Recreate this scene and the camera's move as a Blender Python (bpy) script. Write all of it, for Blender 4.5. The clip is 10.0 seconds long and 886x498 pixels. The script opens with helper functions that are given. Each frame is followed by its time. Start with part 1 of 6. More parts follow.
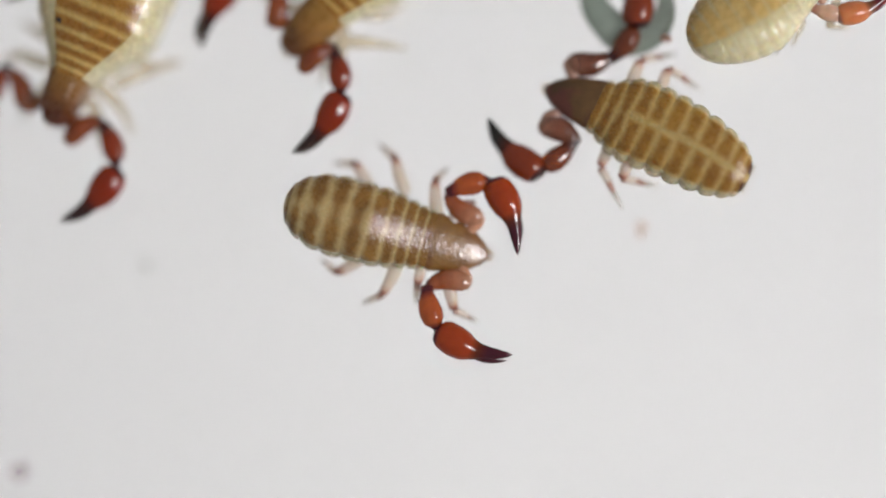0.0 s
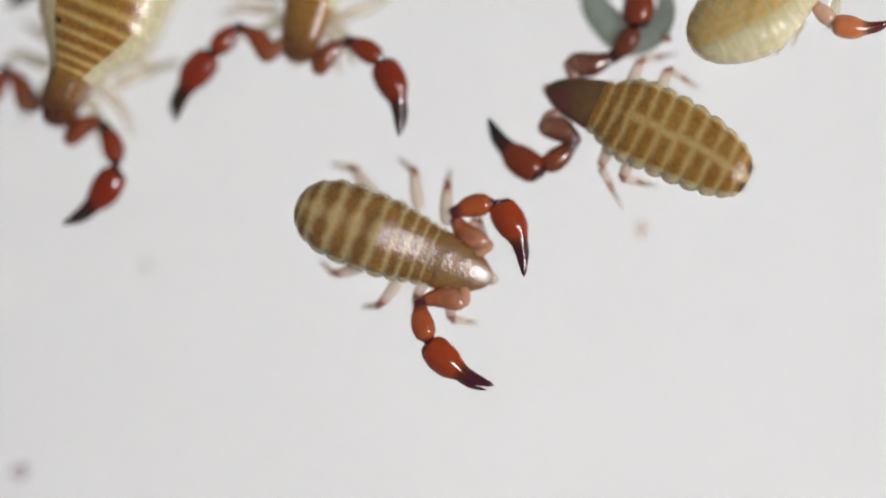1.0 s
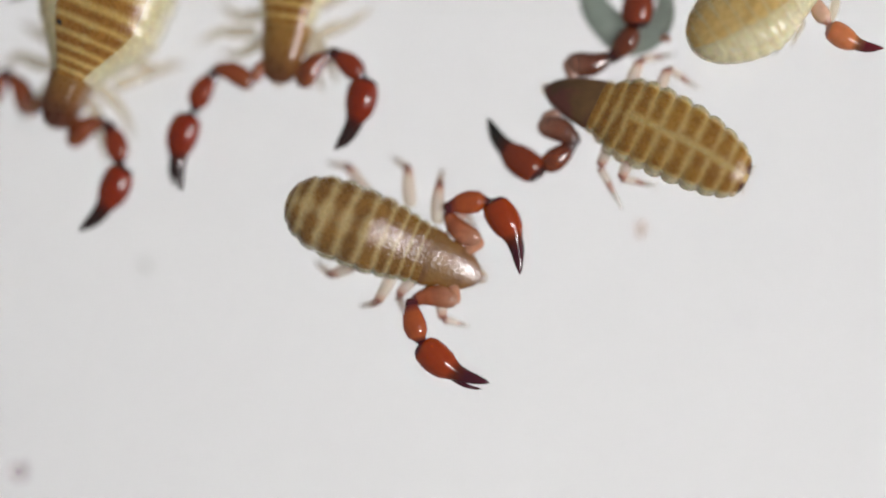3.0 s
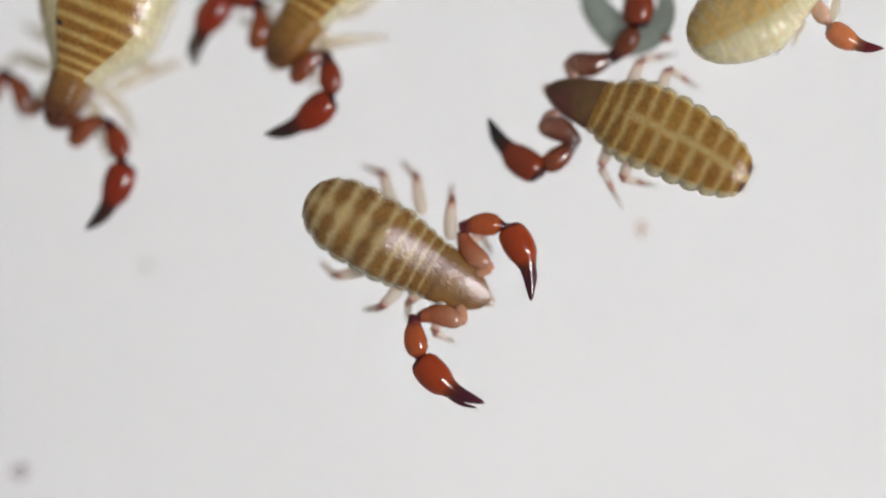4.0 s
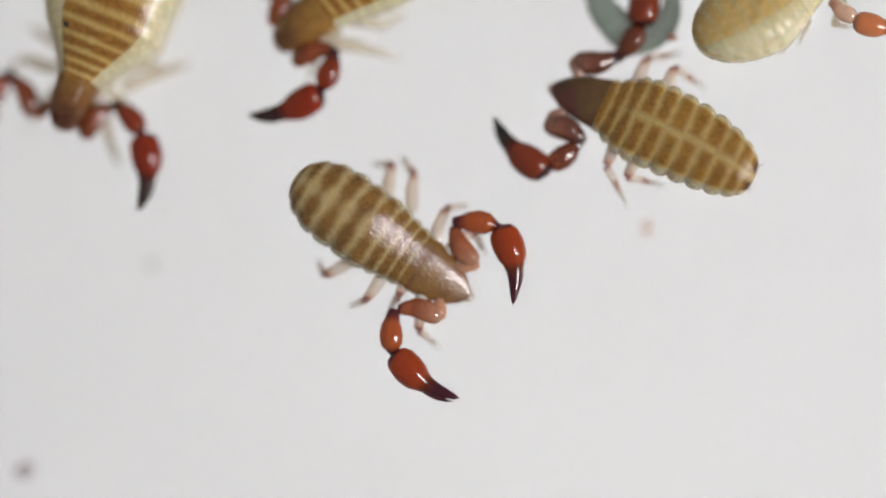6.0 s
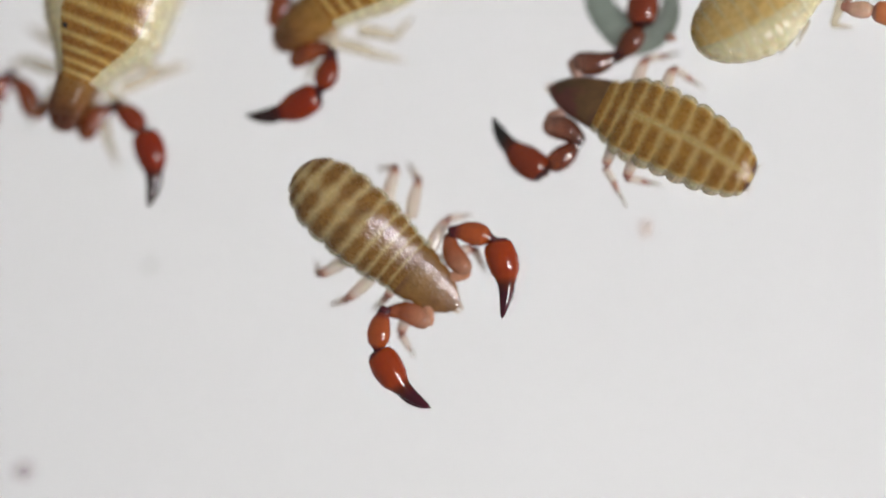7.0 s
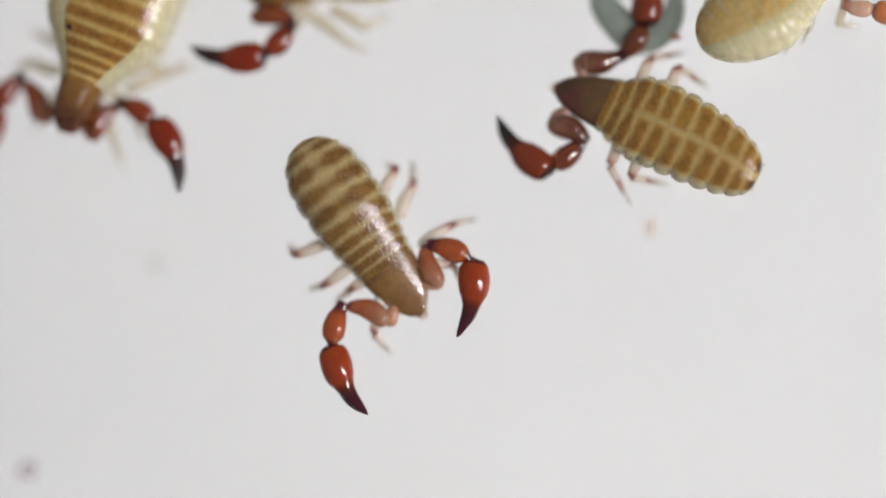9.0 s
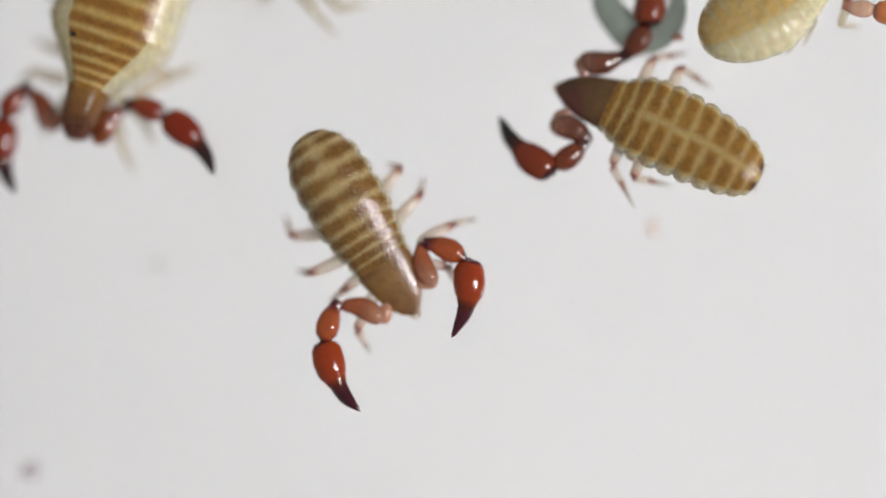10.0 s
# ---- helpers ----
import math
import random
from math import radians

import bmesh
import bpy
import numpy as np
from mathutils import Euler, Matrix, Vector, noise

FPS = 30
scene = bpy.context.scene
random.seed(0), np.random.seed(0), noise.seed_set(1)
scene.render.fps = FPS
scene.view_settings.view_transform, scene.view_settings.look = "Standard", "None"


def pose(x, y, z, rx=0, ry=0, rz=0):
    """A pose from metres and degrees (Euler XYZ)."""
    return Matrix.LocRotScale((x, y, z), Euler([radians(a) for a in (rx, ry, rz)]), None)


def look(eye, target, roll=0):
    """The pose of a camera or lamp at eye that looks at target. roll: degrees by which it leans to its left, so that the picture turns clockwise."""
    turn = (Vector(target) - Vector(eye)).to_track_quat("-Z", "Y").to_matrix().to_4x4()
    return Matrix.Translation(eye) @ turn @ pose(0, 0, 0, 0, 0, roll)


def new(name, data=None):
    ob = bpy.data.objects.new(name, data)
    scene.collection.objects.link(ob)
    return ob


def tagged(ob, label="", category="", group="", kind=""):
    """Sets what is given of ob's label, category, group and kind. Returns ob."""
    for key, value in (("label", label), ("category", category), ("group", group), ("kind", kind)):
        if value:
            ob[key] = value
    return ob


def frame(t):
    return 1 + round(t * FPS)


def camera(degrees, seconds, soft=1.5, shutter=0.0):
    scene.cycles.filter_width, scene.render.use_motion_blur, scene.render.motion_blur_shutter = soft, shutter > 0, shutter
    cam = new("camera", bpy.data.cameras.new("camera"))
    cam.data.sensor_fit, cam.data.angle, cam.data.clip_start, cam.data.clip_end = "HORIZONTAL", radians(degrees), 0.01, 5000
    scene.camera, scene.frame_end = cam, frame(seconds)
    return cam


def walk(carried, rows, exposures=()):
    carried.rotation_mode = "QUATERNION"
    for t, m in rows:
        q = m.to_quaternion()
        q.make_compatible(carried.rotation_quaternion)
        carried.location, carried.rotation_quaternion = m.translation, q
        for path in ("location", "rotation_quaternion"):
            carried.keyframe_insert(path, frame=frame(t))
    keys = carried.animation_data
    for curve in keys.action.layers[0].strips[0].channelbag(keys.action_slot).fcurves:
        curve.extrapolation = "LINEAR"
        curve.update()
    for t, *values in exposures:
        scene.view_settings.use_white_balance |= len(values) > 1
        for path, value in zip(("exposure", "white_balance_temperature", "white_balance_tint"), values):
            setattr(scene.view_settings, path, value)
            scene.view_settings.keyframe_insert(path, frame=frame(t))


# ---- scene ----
# A clear glass plate over white paper, seen through a macro lens; millimetres throughout, turned to metres by MM.
MM = 0.001
TAU_X, TAU_Y = 6.39, 4.82      # the camera's lean towards the plate, degrees
FOV = 20.0


def P(x, y, z=0.0, rx=0.0, ry=0.0, rz=0.0):
    """A pose from millimetres and degrees."""
    return pose(x * MM, y * MM, z * MM, rx, ry, rz)


# ---- camera ----
cam = camera(FOV, 10.0, soft=1.95)
cam.data.dof.use_dof = True
cam.data.dof.focus_distance = 36.83 * MM
cam.data.dof.aperture_fstop = 13.5
walk(cam, [
    (0, P(3.0940, -4.1238, 37.1120, TAU_X, TAU_Y, 0)),
    (0.5, P(3.0840, -4.1238, 37.1128, TAU_X, TAU_Y, 0)),
    (1, P(3.0915, -4.1238, 37.1122, TAU_X, TAU_Y, 0)),
    (1.5, P(3.0940, -4.1238, 37.1120, TAU_X, TAU_Y, 0)),
    (2, P(3.1023, -4.1238, 37.1113, TAU_X, TAU_Y, 0)),
    (2.5, P(3.1023, -4.1238, 37.1113, TAU_X, TAU_Y, 0)),
    (4, P(3.0915, -4.1238, 37.1122, TAU_X, TAU_Y, 0)),
    (4.5, P(3.0640, -4.1362, 37.1131, TAU_X, TAU_Y, 0)),
    (5, P(3.0524, -4.1362, 37.1141, TAU_X, TAU_Y, 0)),
    (5.5, P(3.0041, -4.1445, 37.1172, TAU_X, TAU_Y, 0)),
    (7, P(3.0275, -4.1337, 37.1165, TAU_X, TAU_Y, 0)),
    (7.5, P(3.0067, -4.1403, 37.1175, TAU_X, TAU_Y, 0)),
    (8, P(2.9792, -4.1486, 37.1189, TAU_X, TAU_Y, 0)),
    (8.5, P(2.9634, -4.1486, 37.1202, TAU_X, TAU_Y, 0)),
    (9, P(2.9584, -4.1486, 37.1206, TAU_X, TAU_Y, 0)),
    (9.5, P(2.9393, -4.1486, 37.1222, TAU_X, TAU_Y, 0)),
    (10, P(2.9228, -4.1428, 37.1243, TAU_X, TAU_Y, 0)),
])

# ---- light ----
world = bpy.data.worlds.new("room_light")
scene.world = world
world.use_nodes = True
wn = world.node_tree
wn.nodes["Background"].inputs["Color"].default_value = (0.965, 0.98, 0.985, 1)
wn.nodes["Background"].inputs["Strength"].default_value = 0.20


def strip_lamp(name, at, target, wide, tall, watts, colour):
    """An upright soft strip light."""
    data = bpy.data.lights.new(name, "AREA")
    data.shape, data.size, data.size_y, data.energy, data.color = "RECTANGLE", wide * MM, tall * MM, watts, colour
    ob = new(name, data)
    ob.matrix_world = look([c * MM for c in at], [c * MM for c in target])
    return ob


strip_lamp("key_lamp", (88, -19, 86), (0, 0, 0), 11, 58, 0.0965, (1.0, 0.972, 0.978))


# ---- materials ----
def material(name):
    mat = bpy.data.materials.new(name)
    mat.use_nodes = True
    nt = mat.node_tree
    return mat, nt, nt.nodes["Principled BSDF"]


def coords(nt, scale):
    """Object coordinates in millimetres times scale."""
    tc = nt.nodes.new("ShaderNodeTexCoord")
    mp = nt.nodes.new("ShaderNodeMapping")
    mp.inputs["Scale"].default_value = (1000 * scale,) * 3
    nt.links.new(tc.outputs["Object"], mp.inputs["Vector"])
    return mp.outputs["Vector"]


def noise_node(nt, scale, detail=4.0, rough=0.55):
    n = nt.nodes.new("ShaderNodeTexNoise")
    n.inputs["Scale"].default_value = 1.0
    n.inputs["Detail"].default_value = detail
    n.inputs["Roughness"].default_value = rough
    nt.links.new(coords(nt, scale), n.inputs["Vector"])
    return n.outputs["Fac"]


def ramp(nt, fac, stops):
    r = nt.nodes.new("ShaderNodeValToRGB")
    els = r.color_ramp.elements
    while len(els) < len(stops):
        els.new(0.5)
    for e, (p, c) in zip(els, stops):
        e.position, e.color = p, (*c, 1)
    nt.links.new(fac, r.inputs["Fac"])
    return r.outputs["Color"]


def mix(nt, a, b, fac, kind="MIX"):
    m = nt.nodes.new("ShaderNodeMix")
    m.data_type, m.blend_type = "RGBA", kind
    for socket, value in ((m.inputs["A"], a), (m.inputs["B"], b), (m.inputs["Factor"], fac)):
        if isinstance(value, tuple):
            socket.default_value = (*value, 1)
        elif isinstance(value, float):
            socket.default_value = value
        else:
            nt.links.new(value, socket)
    return m.outputs["Result"]


def bump(nt, b, fac, height, strength=1.0, after=None):
    n = nt.nodes.new("ShaderNodeBump")
    n.inputs["Distance"].default_value = height * MM
    n.inputs["Strength"].default_value = strength
    nt.links.new(fac, n.inputs["Height"])
    if after:
        nt.links.new(after, n.inputs["Normal"])
    nt.links.new(n.outputs["Normal"], b.inputs["Normal"])
    return n.outputs["Normal"]


def along(nt, length, start=0.0):
    """0 to 1 along a part's own x axis, from start on."""
    tc = nt.nodes.new("ShaderNodeTexCoord")
    sx = nt.nodes.new("ShaderNodeSeparateXYZ")
    nt.links.new(tc.outputs["Object"], sx.inputs[0])
    mr = nt.nodes.new("ShaderNodeMapRange")
    mr.inputs["From Min"].default_value, mr.inputs["From Max"].default_value = start * MM, (start + length) * MM
    nt.links.new(sx.outputs["X"], mr.inputs["Value"])
    return mr.outputs["Result"]


def chitin(name, stops, length=None, rough=0.2, mottle=0.2, grain=6.0, relief=0.002, see=0.0, sss=0.0, under=None, coat=0.0, fine=12.0, start=0.0, tint=0.4, glow=0.0, flank=None, patch=None, coat_rough=0.14, deep=0.10):
    """Cuticle: pigment along the part or plain, mottled, with a fine grained gloss.
    see: how far light passes; under: the skin colours that the pigment of a plate lies on;
    glow: how much of the light that falls in goes through, as in amber; flank: the clear skin of the side lobes;
    patch: the colour of large blotches."""
    mat, nt, b = material(name)
    if length:
        base = ramp(nt, along(nt, length, start), stops)
    else:
        base = ramp(nt, noise_node(nt, 2.5, 3.0), [(0.3, stops[0][1]), (0.7, stops[-1][1])])
    if under:
        skin = ramp(nt, noise_node(nt, 2.0, 3.0), [(0.3, under[0]), (0.7, under[1])])
        at = nt.nodes.new("ShaderNodeAttribute")
        at.attribute_name = "pigment"
        cloud = nt.nodes.new("ShaderNodeMath")
        cloud.operation, cloud.use_clamp = "MULTIPLY_ADD", True
        nt.links.new(noise_node(nt, 5.0, 4.0), cloud.inputs[0])
        cloud.inputs[1].default_value = 0.5
        nt.links.new(at.outputs["Fac"], cloud.inputs[2])
        fade = nt.nodes.new("ShaderNodeMapRange")
        fade.interpolation_type = "SMOOTHSTEP"
        fade.inputs["From Min"].default_value, fade.inputs["From Max"].default_value = 0.32, 1.05
        nt.links.new(cloud.outputs[0], fade.inputs["Value"])
        base = mix(nt, skin, base, fade.outputs["Result"])
    if patch:
        blots = ramp(nt, noise_node(nt, 2.6, 2.0, 0.5), [(0.44, (0.0, 0.0, 0.0)), (0.58, (1.0, 1.0, 1.0))])
        base = mix(nt, base, patch, blots)
    lobes = None
    if flank:
        at = nt.nodes.new("ShaderNodeAttribute")
        at.attribute_name = "pigment"
        lobes = at.outputs["Fac"]
        base = mix(nt, base, flank, lobes)
    spots = ramp(nt, noise_node(nt, grain, 5.0, 0.65), [(0.3, (1 - mottle,) * 3), (0.7, (1.0, 1.0, 1.0))])
    nt.links.new(mix(nt, base, spots, 1.0, "MULTIPLY"), b.inputs["Base Color"])
    gloss = nt.nodes.new("ShaderNodeMapRange")
    gloss.inputs["To Min"].default_value, gloss.inputs["To Max"].default_value = rough * 0.7, rough * 1.5
    nt.links.new(noise_node(nt, grain * 2, 3.0), gloss.inputs["Value"])
    nt.links.new(gloss.outputs["Result"], b.inputs["Roughness"])
    b.inputs["IOR"].default_value = 1.58
    if coat:
        b.inputs["Coat Weight"].default_value, b.inputs["Coat Roughness"].default_value = coat, coat_rough
    if sss:
        b.inputs["Subsurface Weight"].default_value = sss
        b.inputs["Subsurface Radius"].default_value = (1.0, 0.75, 0.45)
        b.inputs["Subsurface Scale"].default_value = deep * MM
    if lobes:
        clear_ = nt.nodes.new("ShaderNodeMapRange")
        clear_.inputs["To Min"].default_value, clear_.inputs["To Max"].default_value = glow * 0.25, glow
        nt.links.new(lobes, clear_.inputs["Value"])
        nt.links.new(clear_.outputs["Result"], b.inputs["Transmission Weight"])
    else:
        b.inputs["Transmission Weight"].default_value = glow
    nrm = bump(nt, b, noise_node(nt, fine, 2.0), relief)
    nt.links.new(nrm, b.inputs["Coat Normal"])
    if see:
        tr = nt.nodes.new("ShaderNodeBsdfTransparent")
        tr.inputs["Color"].default_value = tuple(1 - (1 - c) * tint for c in max((q[1] for q in stops), key=sum)) + (1,)
        ms = nt.nodes.new("ShaderNodeMixShader")
        ms.inputs["Fac"].default_value = see
        out = nt.nodes["Material Output"]
        nt.links.new(b.outputs[0], ms.inputs[1])
        nt.links.new(tr.outputs[0], ms.inputs[2])
        nt.links.new(ms.outputs[0], out.inputs["Surface"])
    return mat


CHELA_MM, TIBIA_MM, FEMUR_MM = 1.16, 0.66, 0.66

paper_mat, nt_, b_ = material("white_paper")
nt_.links.new(ramp(nt_, noise_node(nt_, 0.06, 3.0), [(0.3, (0.80, 0.80, 0.80)), (0.7, (0.83, 0.83, 0.825))]), b_.inputs["Base Color"])
b_.inputs["Roughness"].default_value = 0.9
bump(nt_, b_, noise_node(nt_, 4.0, 5.0), 0.03)

glass_mat, nt_, b_ = material("clear_glass")
b_.inputs["Transmission Weight"].default_value = 1.0
b_.inputs["Roughness"].default_value = 0.0
b_.inputs["IOR"].default_value = 1.5
b_.inputs["Base Color"].default_value = (0.985, 0.99, 0.985, 1)

table_mat, nt_, b_ = material("table_top")
nt_.links.new(ramp(nt_, noise_node(nt_, 0.02, 4.0), [(0.3, (0.62, 0.61, 0.59)), (0.7, (0.70, 0.69, 0.67))]), b_.inputs["Base Color"])
b_.inputs["Roughness"].default_value = 0.5


def limb_mats(tone, chela, tibia, femur, tip=(0.02, 0.008, 0.009), joint=(0.075, 0.010, 0.012), soft=(0.55, 0.27, 0.17), sss=0.2, size=1.0, reach=0.4, clear=0.15):
    """The cuticles of a pedipalp: dark-tipped chela, patella and femur with dark joints, pale trochanter."""
    deep = tuple(c * 0.30 for c in chela)
    return dict(
        chela=chitin(tone + "_chela", [(0, joint), (0.012, joint), (0.05, chela), (0.47, tuple(c * 0.9 for c in chela)), (0.57, deep), (0.70, tip), (1, tip)], CHELA_MM * size, rough=0.14, mottle=0.15, sss=min(1.0, sss * 2.5), coat=0.25, glow=min(0.4, clear)),
        finger=chitin(tone + "_finger", [(0, deep), (0.35, tip), (1, tip)], 0.5 * size, rough=0.18, mottle=0.1, coat=0.25, glow=0.15, see=0.2),
        tibia=chitin(tone + "_patella", [(0, joint), (0.10, joint), (0.30, tibia), (0.84, tibia), (0.97, joint), (1, joint)], TIBIA_MM * size, rough=0.12, mottle=0.2, sss=sss, coat=0.4, glow=min(0.5, clear * 1.4)),
        femur=chitin(tone + "_femur", [(0, soft), (reach, tuple(0.4 * p + 0.6 * q for p, q in zip(soft, femur))), (0.34 + reach, femur), (0.88, tuple(0.8 * p + 0.2 * q for p, q in zip(femur, joint))), (0.97, joint), (1, joint)], FEMUR_MM * size, rough=0.13, mottle=0.22, sss=sss, coat=0.8, glow=min(0.5, clear * 1.6)),
        coxa=chitin(tone + "_trochanter", [(0, soft), (1, tuple(0.5 * (p + q) for p, q in zip(soft, femur)))], 0.36, rough=0.12, mottle=0.15, sss=sss, coat=0.3, glow=min(0.3, clear)),
    )


def trunk_mats(tone, skin0, skin1, plate0, plate1, shield0, shield1, shield_rough=0.26, see=0.0, shield_see=0.0, shield_coat=1.0, under=None, flank=(0.86, 0.78, 0.60), lobe=0.5, patch=None):
    """The cuticles of a trunk: membrane, pigmented tergites, carapace."""
    return dict(
        skin=chitin(tone + "_membrane", [(0, skin0), (1, skin1)], rough=0.24, relief=0.007, fine=21.0, sss=0.7, coat=0.4, deep=0.25, see=see * 0.5, flank=flank, glow=lobe, coat_rough=0.11),
        plate=chitin(tone + "_tergite", [(0, plate0), (1, plate1)], rough=0.25, mottle=0.3, grain=5.0, relief=0.0105, fine=21.0, sss=0.25, coat=1.0, coat_rough=0.085, see=see * 0.6, under=under or (skin0, skin1)),
        shield=chitin(tone + "_carapace", [(0, shield0), (0.45, tuple(0.6 * p + 0.4 * q for p, q in zip(shield0, shield1))), (1, shield1)], 0.85, start=0.85, rough=shield_rough, mottle=0.4, grain=3.5, relief=0.0065, fine=17.0, sss=0.15, coat=shield_coat, coat_rough=0.085, see=shield_see, tint=0.85, patch=patch),
    )


LOOKS = {
    "banded": {**trunk_mats("banded", (0.74, 0.53, 0.21), (0.83, 0.63, 0.31), (0.25, 0.106, 0.010), (0.37, 0.18, 0.026), (0.34, 0.165, 0.032), (0.26, 0.10, 0.022), shield_rough=0.32, see=0.12, shield_coat=1.0, flank=(0.88, 0.76, 0.48), lobe=0.30, patch=(0.28, 0.115, 0.026)),
               **limb_mats("bright_red", (0.54, 0.066, 0.005), (0.62, 0.125, 0.025), (0.62, 0.16, 0.050), (0.10, 0.006, 0.022), joint=(0.15, 0.012, 0.020), soft=(0.84, 0.44, 0.27), reach=0.30, clear=0.3)},
    "dark": {**trunk_mats("olive", (0.80, 0.53, 0.16), (0.87, 0.63, 0.25), (0.36, 0.150, 0.010), (0.46, 0.23, 0.023), (0.19, 0.095, 0.028), (0.095, 0.045, 0.017), 0.35, 0.22, 0.0, 0.35, flank=(0.97, 0.85, 0.55), lobe=0.26, patch=(0.16, 0.045, 0.030)),
             **limb_mats("dark_red", (0.34, 0.048, 0.010), (0.30, 0.062, 0.018), (0.25, 0.068, 0.028), (0.025, 0.022, 0.018), joint=(0.06, 0.009, 0.010), soft=(0.62, 0.34, 0.24), sss=0.05, reach=0.12, clear=0.45)},
    "gravid": {**trunk_mats("amber", (0.94, 0.78, 0.43), (0.97, 0.86, 0.55), (0.36, 0.13, 0.005), (0.47, 0.21, 0.018), (0.50, 0.25, 0.045), (0.17, 0.042, 0.014), 0.26, 0.14, 0.10, 0.5, ((0.87, 0.55, 0.14), (0.93, 0.66, 0.23)), flank=(0.99, 0.90, 0.60), lobe=0.07),
               **limb_mats("blood_red", (0.38, 0.030, 0.001), (0.38, 0.042, 0.003), (0.42, 0.080, 0.011), (0.045, 0.014, 0.012), soft=(0.44, 0.125, 0.035), sss=0.1, reach=0.15, clear=0.3)},
    "pale": {**trunk_mats("straw", (0.95, 0.79, 0.40), (0.97, 0.86, 0.52), (0.92, 0.57, 0.15), (0.96, 0.69, 0.26), (0.50, 0.33, 0.13), (0.38, 0.22, 0.07), 0.26, 0.12, flank=(0.99, 0.89, 0.58), lobe=0.06),
             **limb_mats("orange", (0.86, 0.31, 0.12), (0.90, 0.58, 0.42), (0.90, 0.66, 0.52), (0.17, 0.010, 0.018), (0.58, 0.28, 0.20), (0.92, 0.74, 0.60), 0.7, 0.74, clear=0.08)},
}
KNEE = (0.40, 0.14, 0.10)
upper_leg_mat = chitin("pale_leg_cuticle", [(0, (0.98, 0.87, 0.74)), (0.72, (0.97, 0.82, 0.69)), (0.87, (0.80, 0.52, 0.40)), (0.94, KNEE), (1, KNEE)], 0.6, rough=0.10, mottle=0.06, sss=0.5, coat=0.9, glow=0.10, see=0.30)
lower_leg_mat = chitin("leg_shin_cuticle", [(0, KNEE), (0.09, KNEE), (0.30, (0.90, 0.76, 0.64)), (0.82, (0.92, 0.82, 0.70)), (0.97, (0.50, 0.24, 0.17)), (1, (0.50, 0.24, 0.17))], 0.28, rough=0.10, mottle=0.06, coat=0.9, glow=0.2, see=0.30)
foot_mat = chitin("leg_foot_cuticle", [(0, (0.70, 0.45, 0.34)), (0.2, (0.92, 0.84, 0.73)), (1, (0.95, 0.89, 0.80))], 0.2, rough=0.12, mottle=0.06, coat=0.5, glow=0.5, see=0.4)
cream_leg_mat = chitin("cream_leg_cuticle", [(0, (0.90, 0.81, 0.62)), (1, (0.86, 0.76, 0.56))], 0.6, rough=0.16, mottle=0.08, see=0.5, glow=0.3, coat=0.5)
jaw_mat = chitin("jaw_cuticle", [(0, (0.50, 0.36, 0.22)), (1, (0.60, 0.46, 0.32))], rough=0.25)
tail_rim_mat = chitin("tail_rim_cuticle", [(0, (0.10, 0.035, 0.02)), (1, (0.16, 0.06, 0.03))], rough=0.2, coat=0.6)
seta_mat = chitin("pale_bristle", [(0, (0.62, 0.50, 0.36)), (1, (0.74, 0.64, 0.50))], rough=0.3, see=0.35)
stain_mat = chitin("dark_stain", [(0, (0.02, 0.017, 0.014)), (1, (0.04, 0.033, 0.025))], rough=0.6)
fold_mat = chitin("pale_fold", [(0, (0.98, 0.90, 0.58)), (1, (0.99, 0.93, 0.66))], rough=0.22, mottle=0.05, coat=0.5)
husk_mat = chitin("grey_green_husk", [(0, (0.25, 0.32, 0.25)), (1, (0.36, 0.43, 0.35))], rough=0.35, see=0.45)
speck_mats = {
    "pink": chitin("pink_dust", [(0, (0.90, 0.70, 0.58)), (1, (0.94, 0.76, 0.66))], rough=0.7, see=0.78),
    "grey": chitin("grey_dust", [(0, (0.30, 0.32, 0.26)), (1, (0.42, 0.42, 0.36))], rough=0.7, see=0.25),
    "mauve": chitin("mauve_dust", [(0, (0.58, 0.47, 0.50)), (1, (0.74, 0.64, 0.67))], rough=0.7, see=0.68),
    "faint": chitin("faint_residue", [(0, (0.97, 0.965, 0.97)), (1, (0.95, 0.95, 0.95))], rough=0.9, see=0.995, tint=0.15),
    "crumb": chitin("crumb_skin", [(0, (0.72, 0.30, 0.20)), (1, (0.85, 0.50, 0.38))], rough=0.12, relief=0.012, coat=1.0, see=0.15),
    "dark": chitin("dark_grit", [(0, (0.14, 0.13, 0.12)), (1, (0.24, 0.23, 0.21))], rough=0.6),
}


# ---- mesh helpers ----
def mesh_of(name, mat, verts, faces, pigment=None):
    me = bpy.data.meshes.new(name)
    me.from_pydata([(x * MM, y * MM, z * MM) for x, y, z in verts], [], faces)
    me.polygons.foreach_set("use_smooth", [True] * len(me.polygons))
    me.materials.append(mat)
    if pigment:
        me.attributes.new("pigment", "FLOAT", "POINT").data.foreach_set("value", pigment)
    me.update()
    return me


def part(name, shape, mat, parent=None, label="", at=None):
    """One mesh object from (verts, faces) in millimetres, under a thing or part."""
    ob = new(name, mesh_of(name, mat, *shape))
    if parent:
        ob.parent = parent
    if at:
        ob.matrix_basis = at
    return tagged(ob, label)


